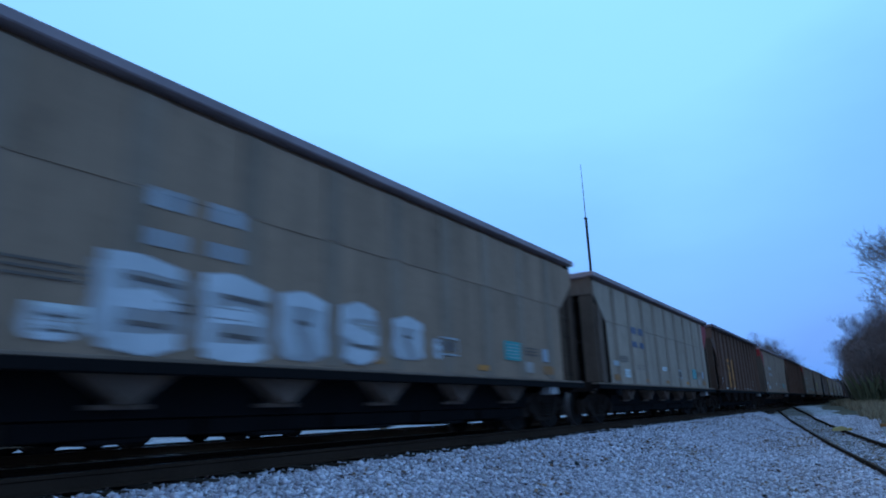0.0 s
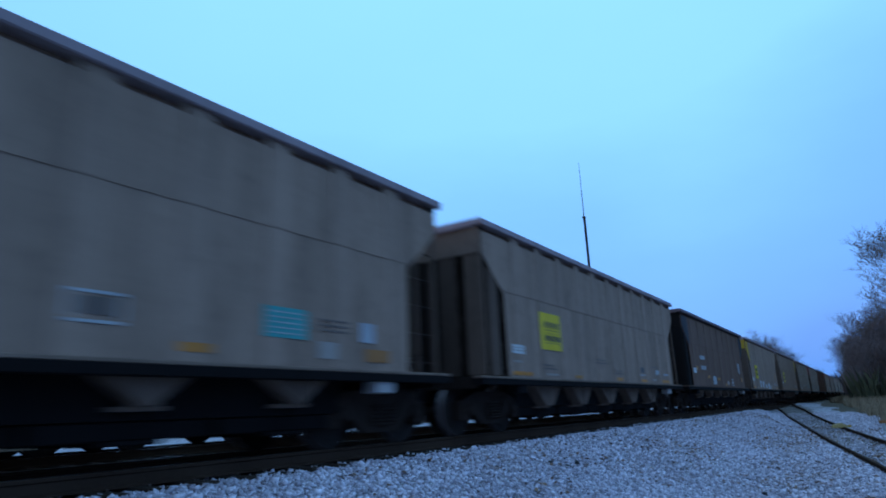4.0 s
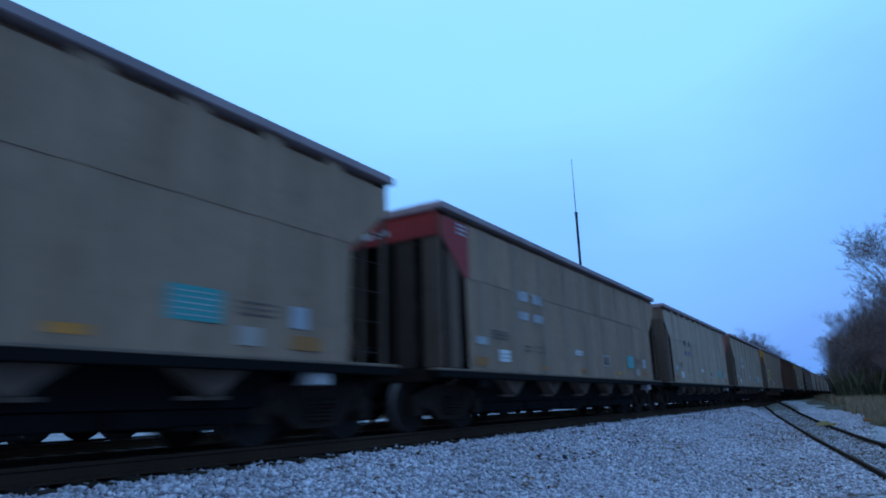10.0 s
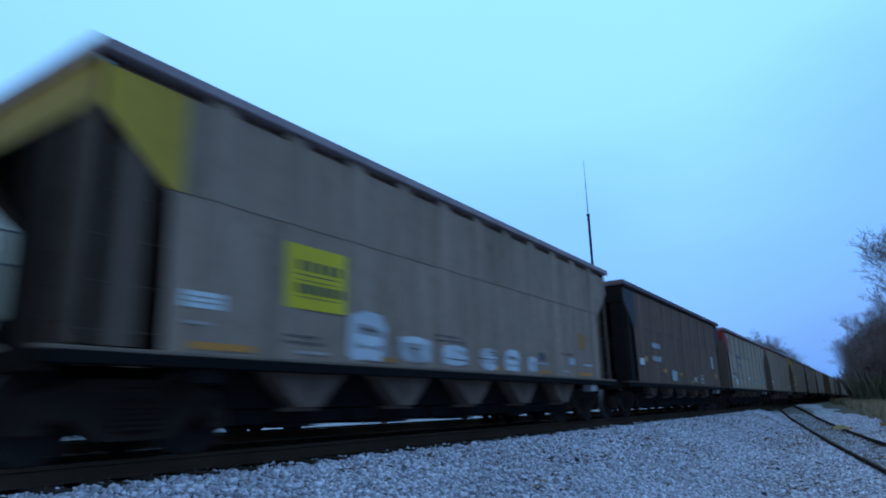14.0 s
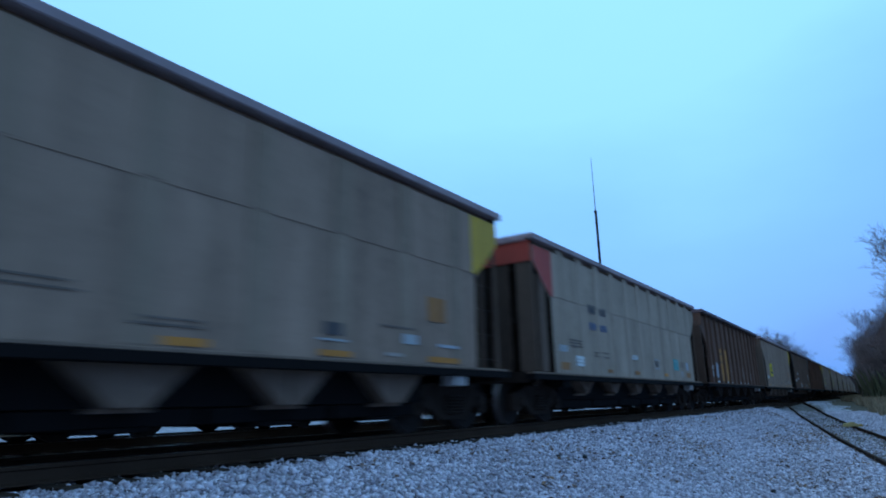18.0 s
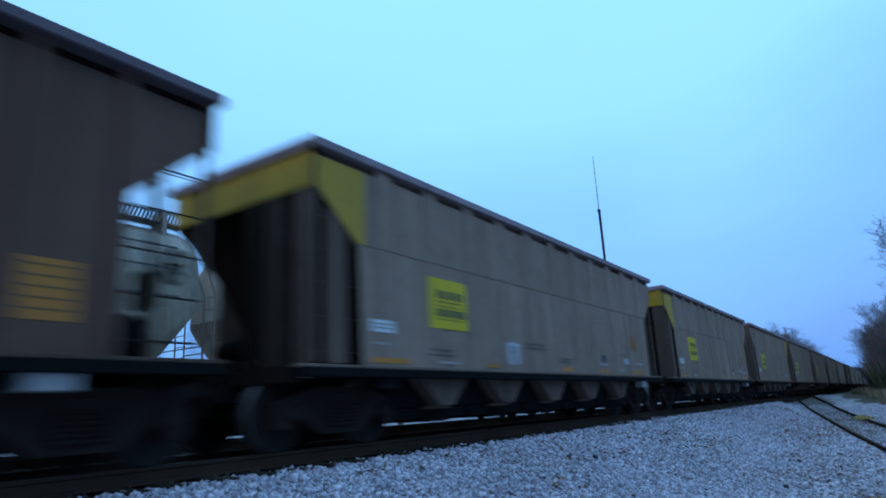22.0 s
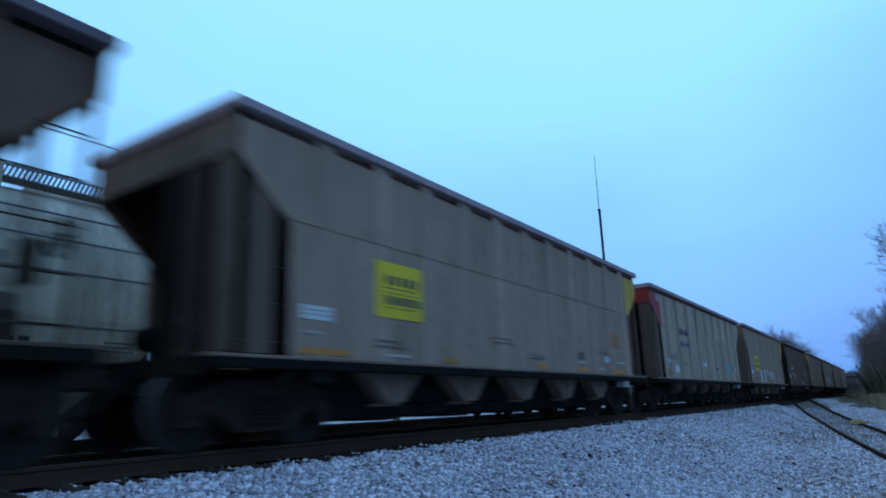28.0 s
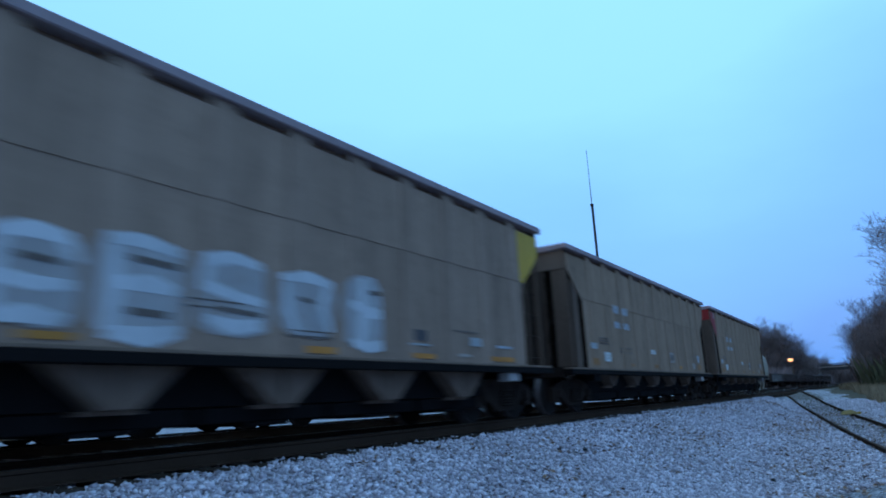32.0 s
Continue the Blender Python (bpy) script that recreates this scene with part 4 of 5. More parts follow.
BROWN_MARKS = {
    1: [(3.14, 3.54, 1.25, 2.06, BROWN_STAKE), (6.08, 6.46, 1.44, 1.97, FADED), (9.46, 9.88, 1.40, 2.25, BROWN_STAKE), (12.75, 13.02, 1.35, 2.05, MUSTARD), (1.92, 2.46, 1.37, 1.70, WHITE_WORN)],
    3: [(3.14, 3.50, 1.42, 1.88, FADED), (6.13, 6.52, 1.44, 1.86, FADED), (9.54, 9.90, 1.46, 1.91, ORANGE), (12.75, 13.02, 1.35, 2.05, ORANGE), (1.92, 2.46, 1.37, 1.70, WHITE_WORN)],
    11: [(6.23, 6.67, 1.36, 2.02, LETTER_FAINT), (8.47, 8.86, 1.40, 1.86, ORANGE), (9.52, 9.96, 1.36, 1.98, WHITE_WORN), (10.88, 11.18, 1.36, 1.80, FADED), (12.50, 13.10, 1.36, 1.96, OCHRE), (1.92, 2.46, 1.37, 1.70, WHITE_WORN)],
    17: [(3.06, 3.46, 1.20, 2.24, LETTER_FAINT), (5.96, 6.50, 1.22, 1.96, BROWN_STAKE), (1.92, 2.46, 1.37, 1.72, WHITE), (9.46, 9.88, 1.40, 2.0, BROWN_STAKE), (12.75, 13.02, 1.35, 2.05, FADED), (7.3, 7.7, 1.3, 1.8, LETTER_FAINT)],
    25: [(1.90, 2.46, 1.36, 1.62, WHITE_WORN), (2.05, 2.50, 1.66, 1.84, WHITE), (2.96, 3.52, 1.34, 1.98, LETTER_PALE), (6.06, 6.46, 1.26, 1.92, LETTER_FAINT), (9.46, 9.86, 1.34, 1.95, LETTER_FAINT), (10.5, 10.9, 1.3, 2.0, BROWN_STAKE), (12.75, 13.02, 1.35, 2.05, LETTER_FAINT)],
    28: [(2.52, 2.64, 1.42, 1.72, WHITE_WORN), (2.86, 3.58, 1.82, 2.05, WHITE), (2.86, 3.58, 1.47, 1.70, WHITE), (6.05, 6.42, 1.44, 1.95, MUSTARD), (7.31, 7.72, 1.30, 2.32, BROWN_STAKE), (9.41, 9.88, 1.42, 1.93, MUSTARD), (12.68, 13.02, 1.36, 2.24, BROWN_STAKE)],
    36: [(2.10, 2.90, 1.64, 1.84, WHITE), (2.08, 2.40, 1.86, 2.28, FADED), (3.17, 3.62, 1.22, 2.68, LETTER_FAINT), (6.32, 6.66, 1.24, 2.78, LETTER_FAINT), (9.80, 10.14, 1.36, 2.75, BROWN_STAKE), (12.86, 13.22, 1.30, 2.80, LETTER_FAINT)],
}


def black_extras(car, k):
    """White and ochre markings of the brown flat-sided hoppers."""
    x = 1.624
    rows = [(1.88, 2.36, 1.60, 1.81, WHITE), (9.10, 9.58, 1.19, 1.38, LETTER_FAINT), (12.82, 13.28, 1.84, 2.38, WHITE_WORN), (13.26, 13.72, 1.40, 1.62, MUSTARD)]
    if k == 40:
        rows += [(1.74, 2.16, 1.84, 2.02, ORANGE_DULL), (1.76, 2.18, 1.20, 1.56, ORANGE_DULL), (4.66, 5.26, 1.57, 1.82, WHITE_WORN), (4.78, 5.26, 1.18, 1.50, ORANGE_DULL), (7.40, 7.72, 1.12, 1.50, FADED)]
    else:
        rows += [(2.42, 2.76, 1.72, 1.90, MUSTARD), (4.54, 5.00, 1.42, 1.56, MUSTARD), (6.72, 7.28, 1.38, 1.50, MUSTARD), (8.6, 9.0, 1.14, 1.24, MUSTARD)]
        o = part("painted_patch", blob_bm(random.Random(k), 0.74, 0.38, x), WHITE_WORN, car, "white smeared paint")
        o.location = (0, 6.0, 1.36)
    for y0, y1, z0, z1, m in rows:
        decal(car, "painted_patch", y0, y1, z0, z1, m, x)
    bars(car, [(3.36 + 0.26 * i, 3.57 + 0.26 * i, z, z + 0.17) for i in range(4) for z in (2.22, 1.78)], WHITE_WORN, None, x)
    bars(car, [(10.32, 10.92, 1.17, 1.20), (10.32, 10.92, 1.47, 1.50), (10.36, 10.40, 1.21, 1.46), (10.84, 10.88, 1.21, 1.46), (10.5, 10.74, 1.27, 1.40)], WHITE_WORN, None, x)


def dark_trim(car, material):
    """Black corners on the brown cars, on the sides only."""
    top = car["top"]
    for rear in (False, True):
        f = flip(180 if rear else 0)
        for xx in (1.6125, -1.6155):
            piece("corner_panel", ("cornerB", xx, top), lambda: slab([(0.822, top - 0.105), (0.822, 3.47), (0.905, 3.41), (1.275, 3.07), (1.62, 2.79), (1.86, 2.79), (1.86, top - 0.105)], xx, xx + 0.003), material, car, f, "black painted corner panel")


# index from the front of the train: kind and marks
CONSIST = {
    -1: "band tan letters teal graff_low", 0: "band light rear_red teal ink", 1: "brown yellow", 2: "smooth grey front_red letters teal", 3: "brown yellow",
    4: "smooth grey front_red letters teal", 5: "smooth grey sign", 6: "dark", 7: "smooth grey front_yellow sign graff_low_row orange_mark", 8: "smooth grey sign rear_yellow orange_mark",
    9: "band light letters rear_red teal", 10: "band light front_red letters teal", 11: "brown yellow", 12: "smooth tan front_orange letters_dark teal", 13: "band tan front_red letters teal",
    14: "smooth light letters_dark rear_orange teal", 15: "band light letters_white rear_red patch_rear tall", 16: "smooth grey front_yellow sign orange_mark patch_low", 17: "brown rust post", 18: "smooth grey front_yellow sign graff_dots orange_mark",
    19: "dark", 20: "band light front_red ink teal", 21: "smooth grey orange_mark", 22: "smooth grey front_yellow sign", 23: "band grey rear_yellow orange_mark",
    24: "smooth light front_orange letters_dark teal", 25: "brown orange post", 26: "smooth grey sign rear_yellow orange_mark", 27: "dark front_stripe", 28: "brown orange", 29: "smooth grey front_yellow sign patch_low orange_mark",
    30: "smooth grey front_yellow sign orange_mark", 31: "smooth grey sign rear_yellow orange_mark", 32: "smooth grey sign post", 33: "smooth grey sign", 34: "smooth grey sign rear_yellow orange_mark",
    35: "band light front_red letters teal", 36: "brown yellow light_rib", 37: "smooth grey sign rear_yellow orange_mark", 38: "band light front_red letters_dark teal", 39: "smooth grey sign graff_word rear_yellow post orange_mark",
    40: "dark", 41: "smooth grey front_yellow sign orange_mark", 42: "smooth grey sign graff_big rear_yellow", 43: "smooth tan letters", 44: "smooth tan front_red letters_white",
}
BODIES = {"grey": GREY, "light": GREY_LIGHT, "tan": GREY_TAN}
NAMES = {"grey": "dusty grey", "light": "pale grey", "tan": "tan-grey"}


def label_of(w):
    if w[0] in ("smooth", "band"):
        s = NAMES[w[1]] + " coal hopper car"
        for k, t in (("front_red", "red front corners"), ("front_yellow", "yellow front corners"), ("front_orange", "orange-red front corners"), ("rear_red", "red rear corner"), ("rear_yellow", "yellow rear corner")):
            if k in w:
                return s + " with " + t + (" and yellow panel" if "sign" in w else "")
        return s + (" with a yellow painted panel" if "sign" in w else " with flat sides and faded lettering")
    if w[0] == "dark":
        return "weathered brown coal hopper car with black corners and white patches"
    return "dark brown ribbed coal hopper car with two " + ("yellow" if "yellow" in w else "orange") + " panels"


def build_car(k):
    w = CONSIST[k].split()
    label = label_of(w)
    if w[0] in ("smooth", "band"):
        car = smooth_car(BODIES[w[1]], label, w[0] == "band", 4.0 if "tall" in w else 4.02 if "sign" in w or w[1] == "grey" and "letters" not in w else 3.955)
        stencils(car, 50 + k, "sign" in w or w[1] == "grey" and "letters" not in w)
    elif w[0] == "dark":
        car = smooth_car(BROWN_MID, label, True, 4.0, CHORD_DARK, BROWN_STAKE)
        dark_trim(car, BLACK)
        black_extras(car, k)
    else:
        car = ribbed_car(BROWN, label, 4.015, CHORD_DARK, light_ribs=(7,) if "light_rib" in w else (), light=WHITE_WORN)
        panels_brown(car, k, {"yellow": OCHRE if k != 36 else YELLOW_WORN, "orange": MUSTARD, "rust": ORANGE_DULL}[w[1]])
        if k == 3:
            o = part("white_patch", slab([(6.97, 1.34), (7.90, 1.46), (7.93, 1.84), (7.60, 1.95), (6.99, 1.98)], 1.507, 1.510), WHITE_WORN, car, "white painted-out patch")
    for key in w[1:]:
        if key in ("front_red", "rear_red"):
            trim(car, RED, key == "rear_red", 1.6125 if w[0] in ("smooth", "band") else 1.503)
        elif key in ("front_orange", "rear_orange"):
            trim(car, ORANGE_RED, key == "rear_orange")
        elif key in ("front_yellow", "rear_yellow"):
            trim(car, YELLOW_TRIM, key == "rear_yellow")
        elif key == "sign":
            yellow_sign(car)
        elif key == "teal":
            teal_sign(car)
        elif key == "letters":
            big_letters(car, *((LETTER_FAINT, LETTER_FAINT) if w[1] == "light" else (LETTER_PALE, LETTER_PALE)))
        elif key == "letters_white":
            big_letters(car, WHITE_WORN, WHITE_WORN)
        elif key == "letters_dark":
            big_letters(car, INK_MID, BLUE_INK)
        elif key == "ink":
            big_letters(car, BLUE_INK, BLUE_INK)
        elif key == "orange_mark":
            patch(car, 12.97, 1.78, 0.52, 0.40, ORANGE)
        elif key == "patch_low":
            graffiti(car, [(5.75, 6.30, 1.18, 1.62, 3)], SPRAY, k)
        elif key == "patch_rear":
            patch(car, 11.46, 1.40, 0.68, 0.40, PALE_TEAL)
        elif key == "graff_low":
            graffiti(car, [(3.38, 4.42, 1.16, 2.06, 1), (4.52, 5.60, 1.13, 2.00, 1), (5.68, 6.58, 1.13, 1.97, 3), (6.78, 7.66, 1.13, 1.95, 2), (7.94, 8.80, 1.24, 1.88, 3), (9.06, 9.30, 1.34, 1.66, 4), (2.84, 3.30, 1.20, 1.46, 1)], SPRAY, k, 0.26)
        elif key == "graff_dots":
            graffiti(car, [(4.50, 5.34, 1.13, 1.76, 0), (5.62, 6.52, 1.14, 1.52, 3), (6.80, 7.66, 1.14, 1.47, 2), (8.08, 8.70, 1.14, 1.52, 4), (9.06, 9.72, 1.12, 1.50, 0), (10.1, 10.5, 1.12, 1.42, 3)], SPRAY, k, 0.3)
        elif key == "graff_low_row":
            graffiti(car, [(4.60, 5.50, 1.14, 1.56, 3), (5.95, 6.75, 1.20, 1.56, 1), (7.35, 8.20, 1.14, 1.36, 2), (8.55, 9.45, 1.12, 1.52, 4), (9.75, 10.3, 1.12, 1.30, 3)], SPRAY, k, 0.3)
        elif key == "graff_word":
            graffiti(car, [(4.62, 5.25, 1.14, 1.86, 4), (5.86, 6.55, 1.12, 1.80, 2), (7.10, 7.62, 1.50, 1.84, 3), (8.30, 8.95, 1.30, 1.78, 0), (9.55, 10.05, 1.15, 1.80, 4)], SPRAY, k, 0.24)
        elif key == "graff_big":
            graffiti(car, [(4.72, 5.55, 1.20, 2.12, 0), (5.64, 6.62, 1.14, 2.20, 1), (6.72, 7.72, 1.22, 2.20, 2), (7.86, 8.86, 1.30, 2.12, 3), (9.02, 9.88, 1.18, 2.24, 4)], SPRAY, k)
        elif key == "post":
            x0 = 0.62 if "sign" in w else 0.10
            piece("light_post", ("lightpost", x0), lambda: boxes((x0, x0 + 0.26, 0.62, 0.70, 1.12, 3.62), bevel=0.01), GALV_PALE, car, None, "pale galvanised end post")
        elif key == "front_stripe":
            piece("end_stripe", "stripe", lambda: boxes((-1.42, 1.42, 0.766, 0.769, 3.55, 3.90)), RED, car)
    return car


SPRAY = painted("chalky_spray_paint", (0.37, 0.345, 0.34), dirt=(0.28, 0.19, 0.14), amount=0.85, grain=5.0, bump=0.03)
SPRAY_BRIGHT = plain_paint("bright_spray_paint", (0.58, 0.57, 0.58), worn=0.5)
GALV_PALE = painted("pale_post_paint", (0.48, 0.49, 0.50), rough=0.6)
TRAIN = {k: build_car(k) for k in sorted(CONSIST)}

# ---- standing cars on the yard track ----
def hopper_shell_bm(y0, y1):
    half = [(1.50, 1.42), (1.56, 1.60), (1.62, 2.2), (1.62, 3.0), (1.58, 3.6), (1.47, 4.05), (1.26, 4.38), (0.9, 4.60), (0.45, 4.70), (0.0, 4.72)]
    ring = half + [(-x, z) for x, z in half[-2::-1]]
    bm = bmesh.new()
    stations = [(y0, 0.86, 2.95), (y0 + 0.08, 0.95, 2.85), (y0 + 0.30, 0.99, 2.6), (y0 + 0.9, 1.0, 1.85), (y0 + 1.35, 1.0, 1.42), (y1 - 1.35, 1.0, 1.42), (y1 - 0.9, 1.0, 1.85), (y1 - 0.30, 0.99, 2.6), (y1 - 0.08, 0.95, 2.85), (y1, 0.86, 2.95)]
    rings = [[bm.verts.new((x * k, y, max(lo, 2.9 + (z - 2.9) * (0.3 + 0.7 * k)))) for x, z in ring] for y, k, lo in stations]
    n = len(ring)
    for a, b in zip(rings, rings[1:]):
        for i in range(n):
            bm.faces.new((a[i], a[(i + 1) % n], b[(i + 1) % n], b[i]))
    bm.faces.new(rings[0][::-1])
    bm.faces.new(rings[-1])
    bmesh.ops.recalc_face_normals(bm, faces=bm.faces[:])
    return bm


def walkway_bm(x0, x1, y0, y1):
    """Running board with a close picket of brackets along its edge."""
    bm = boxes((x0, x1, y0, y1, 4.72, 4.75), (x1 - 0.03, x1, y0, y1, 4.94, 4.98))
    y = y0 + 0.02
    while y < y1 - 0.08:
        tube(bm, (x1 - 0.015, y, 4.75), (x1 - 0.015, y + 0.07, 4.94), 0.020, n=4)
        y += 0.085
    return bm


def covered_hopper(y_front):
    """y_front: the car's far coupling plane; the car lies towards lower y."""
    car = tagged(new("covered_hopper_car"), "dirty cream covered hopper car standing on the yard track", "freight car", "standing covered hoppers")
    L = 17.2
    a, b = 0.85, L - 0.85
    piece("shell", "ch_shell", lambda: hopper_shell_bm(a, b), CREAM, car)
    piece("running_board", "ch_walk", lambda: walkway_bm(0.75, 1.12, a + 0.2, b - 0.2), GALV, car, None, "galvanised roof walkway")
    piece("running_board", "ch_walk2", lambda: walkway_bm(-1.12, -0.75, a + 0.2, b - 0.2), GALV, car)
    for i, y in enumerate((3.2, 6.8, 10.4, 14.0)):
        piece("hatch", "ch_hatch", lambda: boxes((-0.45, 0.45, -0.9, 0.9, 4.66, 4.84), bevel=0.04), CREAM, car, pose(0, y, 0))
    for y in (1.6, 4.8, 8.6, 12.4, 15.6):
        piece("walk_bracket", "ch_brk", lambda: boxes((0.72, 1.16, -0.05, 0.05, 4.3, 4.98)), CREAM, car, pose(0, y, 0))
    for s in (1, -1):
        # sill and end platform toned far darker than the cream shell
        piece("side_sill", ("ch_sill", s), lambda: boxes((*sorted((s * 1.46, s * 1.585)), 0.35, L - 0.35, 1.22, 1.44), bevel=0.01), GRIME_SHADED, car)
        for z in (2.05, 3.02, 3.62, 4.12):
            xs = {2.05: 1.605, 3.02: 1.62, 3.62: 1.577, 4.12: 1.432}[z]
            piece("seam", ("ch_seam", s, z), lambda: boxes((*sorted((s * (xs - 0.03), s * (xs + 0.014))), a + 0.6, b - 0.6, z, z + 0.028)), GALV, car)
    for i in range(4):
        piece("hopper_chute", "ch_chute", lambda: covered_chute_bm(), CREAM, car, pose(0, 3.8 + 3.2 * i, 0))
    piece("centre_sill", "ch_cs", lambda: boxes((-0.3, 0.3, 0.3, L - 0.3, 0.66, 1.21)), UNDER, car)
    for rz in (0, 180):
        f = pose(0, 0, 0) if rz == 0 else pose(0, L, 0, 0, 0, 180)
        piece("end_platform", "ch_plat", lambda: boxes((-1.45, 1.45, 0.40, 1.6, 1.16, 1.215), (-1.45, 1.45, 0.36, 0.40, 0.95, 1.21)), GRIME_DEEP_SHADE, car, f)
        piece("end_frame", "ch_frame", ch_frame_bm, CREAM, car, f, "end ladder and grab irons")
        piece("brake_gear", "ch_brake", lambda: boxes((0.3, 1.1, 0.86, 1.25, 1.5, 2.15), (0.55, 0.7, 0.7, 0.86, 1.6, 2.6), (-1.0, -0.5, 0.9, 1.3, 1.22, 1.7), bevel=0.03), UNDER, car, f)
        piece("coupler", "coupler", coupler_bm, TRUCK, car, f)
    for y in (2.2, L - 2.2):
        t = build_truck(car, y)
        for q in t.children:
            for lst in WHEELSETS.values():
                if q in lst:
                    lst.remove(q)
    for y0, y1, z0, z1 in ((9.2, 9.34, 1.66, 1.82), (9.6, 9.72, 1.66, 1.82), (9.76, 9.88, 1.66, 1.82), (9.92, 10.04, 1.66, 1.82), (12.6, 12.78, 1.70, 1.84), (12.84, 13.02, 1.70, 1.84), (14.2, 14.9, 1.62, 1.66), (14.2, 14.8, 1.70, 1.74), (14.3, 14.9, 1.78, 1.82), (11.0, 11.7, 1.56, 1.60)):
        decal(car, "lettering_bar", y0, y1, z0, z1, DARK_INK if z1 - z0 > 0.1 else INK_FAINT, 1.628)
    car.location = (YARD_X, y_front - L, -0.03)
    return car


def covered_chute_bm():
    bm = bmesh.new()
    prism(bm, [(-1.5, 1.3), (1.5, 1.3), (0.35, 0.42), (-0.35, 0.42)], "x", -1.2, 1.2)
    box(bm, -1.1, 1.1, -0.5, 0.5, 0.14, 0.418)
    return bm


def ch_frame_bm():
    bm = bmesh.new()
    for x in (1.48, 1.08, -1.08, -1.48):
        tube(bm, (x, 0.48, 1.2), (x, 0.48, 3.2), 0.022)
        tube(bm, (x, 0.48, 3.2), (x, 1.0, 4.5), 0.022)
    for i in range(7):
        z = 1.5 + 0.28 * i
        tube(bm, (1.08, 0.48, z), (1.48, 0.48, z), 0.014)
        tube(bm, (-1.08, 0.48, z), (-1.48, 0.48, z), 0.014)
    tube(bm, (-1.08, 0.48, 2.1), (1.08, 0.48, 2.1), 0.016)
    tube(bm, (1.48, 0.5, 2.2), (1.48, 1.5, 2.2), 0.014)
    tube(bm, (1.48, 0.5, 1.7), (1.48, 1.5, 1.7), 0.014)
    return bm


def gondola(y0, length, height, mat, label, white=False):
    car = tagged(new("gondola_car"), label, "freight car", "standing gondolas")
    top = height
    part("body", boxes((1.42, 1.47, 0.5, length - 0.5, 1.0, top), (-1.47, -1.42, 0.5, length - 0.5, 1.0, top), (-1.42, 1.42, 0.5, 0.56, 1.0, top), (-1.42, 1.42, length - 0.56, length - 0.5, 1.0, top), (-1.419, 1.419, 0.561, length - 0.561, 1.0, 1.08)), mat, car)
    part("top_chord", boxes((1.40, 1.52, 0.45, length - 0.45, top + 0.001, top + 0.1), (-1.52, -1.40, 0.45, length - 0.45, top + 0.001, top + 0.1)), mat, car)
    n = 12
    for i in range(n):
        y = 0.7 + (length - 1.4) * i / (n - 1)
        for s in (1, -1):
            piece("rib", ("gon_rib", s, top), lambda: boxes((*sorted((s * 1.471, s * 1.545)), -0.06, 0.06, 1.0, top - 0.001)), mat, car, pose(0, y, 0))
    part("centre_sill", boxes((-0.3, 0.3, 0.2, length - 0.2, 0.66, 0.99)), UNDER, car)
    if white:
        for i in range(4):
            decal(car, "white_panel", 1.6 + 2.6 * i, 3.7 + 2.6 * i, 1.05, top - 0.1, WHITE_WORN, 1.475)
    for y in (1.9, length - 1.9):
        t = build_truck(car, y)
        for q in t.children:
            for lst in WHEELSETS.values():
                if q in lst:
                    lst.remove(q)
    car.location = (YARD_X, y0, -0.03)
    return car


def build_standing():
    for i in range(6):
        covered_hopper(9.14 + 17.2 * i)
    y = 96.2
    for i in range(8):
        gondola(y, 15.5, (2.0, 2.05, 1.95, 2.3, 2.2, 2.4, 2.3, 2.5)[i], GONDOLA, "pale-panelled low gondola car standing on the yard track" if i == 0 else "dark rusty gondola car standing on the yard track", i == 0)
        y += 16.0


build_standing()
build_ground()


# ---- trees ----
def grow(rng, segs, p, d, r, length, depth, spread, droop=0.0):
    """Recursive limbs: appends (from, to, radius, radius, depth)."""
    n = 3 if depth > 1 else 2
    for i in range(n):
        d = (d + Vector((rng.uniform(-1, 1), rng.uniform(-1, 1), rng.uniform(-0.6, 0.9) - droop)) * 0.16).normalized()
        q = p + d * (length / n)
        r2 = r * (0.86 if depth > 0 else 0.6)
        segs.append((p, q, r, r2, depth))
        p, r = q, r2
        if depth > 0 and i < n - 1 or depth == 0:
            k = 1 if depth > 0 else 0
            for _ in range(k):
                side = Vector((rng.uniform(-1, 1), rng.uniform(-1, 1), rng.uniform(-0.1, 0.7))).normalized()
                grow(rng, segs, p, (d * 0.45 + side * spread).normalized(), r * 0.6, length * rng.uniform(0.5, 0.75), depth - 1, spread, droop)
    if depth > 0:
        for _ in range(rng.choice((2, 3))):
            side = Vector((rng.uniform(-1, 1), rng.uniform(-1, 1), rng.uniform(-0.2, 0.6))).normalized()
            grow(rng, segs, p, (d * 0.7 + side * spread).normalized(), r * 0.68, length * rng.uniform(0.6, 0.8), depth - 1, spread, droop)


def limbs_mesh(name, segs, material, sides):
    verts, faces = [], []
    for p, q, r0, r1, _ in segs:
        d = (q - p).normalized()
        u = d.orthogonal().normalized()
        w = d.cross(u)
        o = len(verts)
        for c, r in ((p, r0), (q, r1)):
            for i in range(sides):
                a = 2 * math.pi * i / sides
                verts.append(c + (u * math.cos(a) + w * math.sin(a)) * r)
        faces += [(o + i, o + (i + 1) % sides, o + sides + (i + 1) % sides, o + sides + i) for i in range(sides)]
    return mesh_from(name, verts, faces, material)


TREE_KINDS = {}


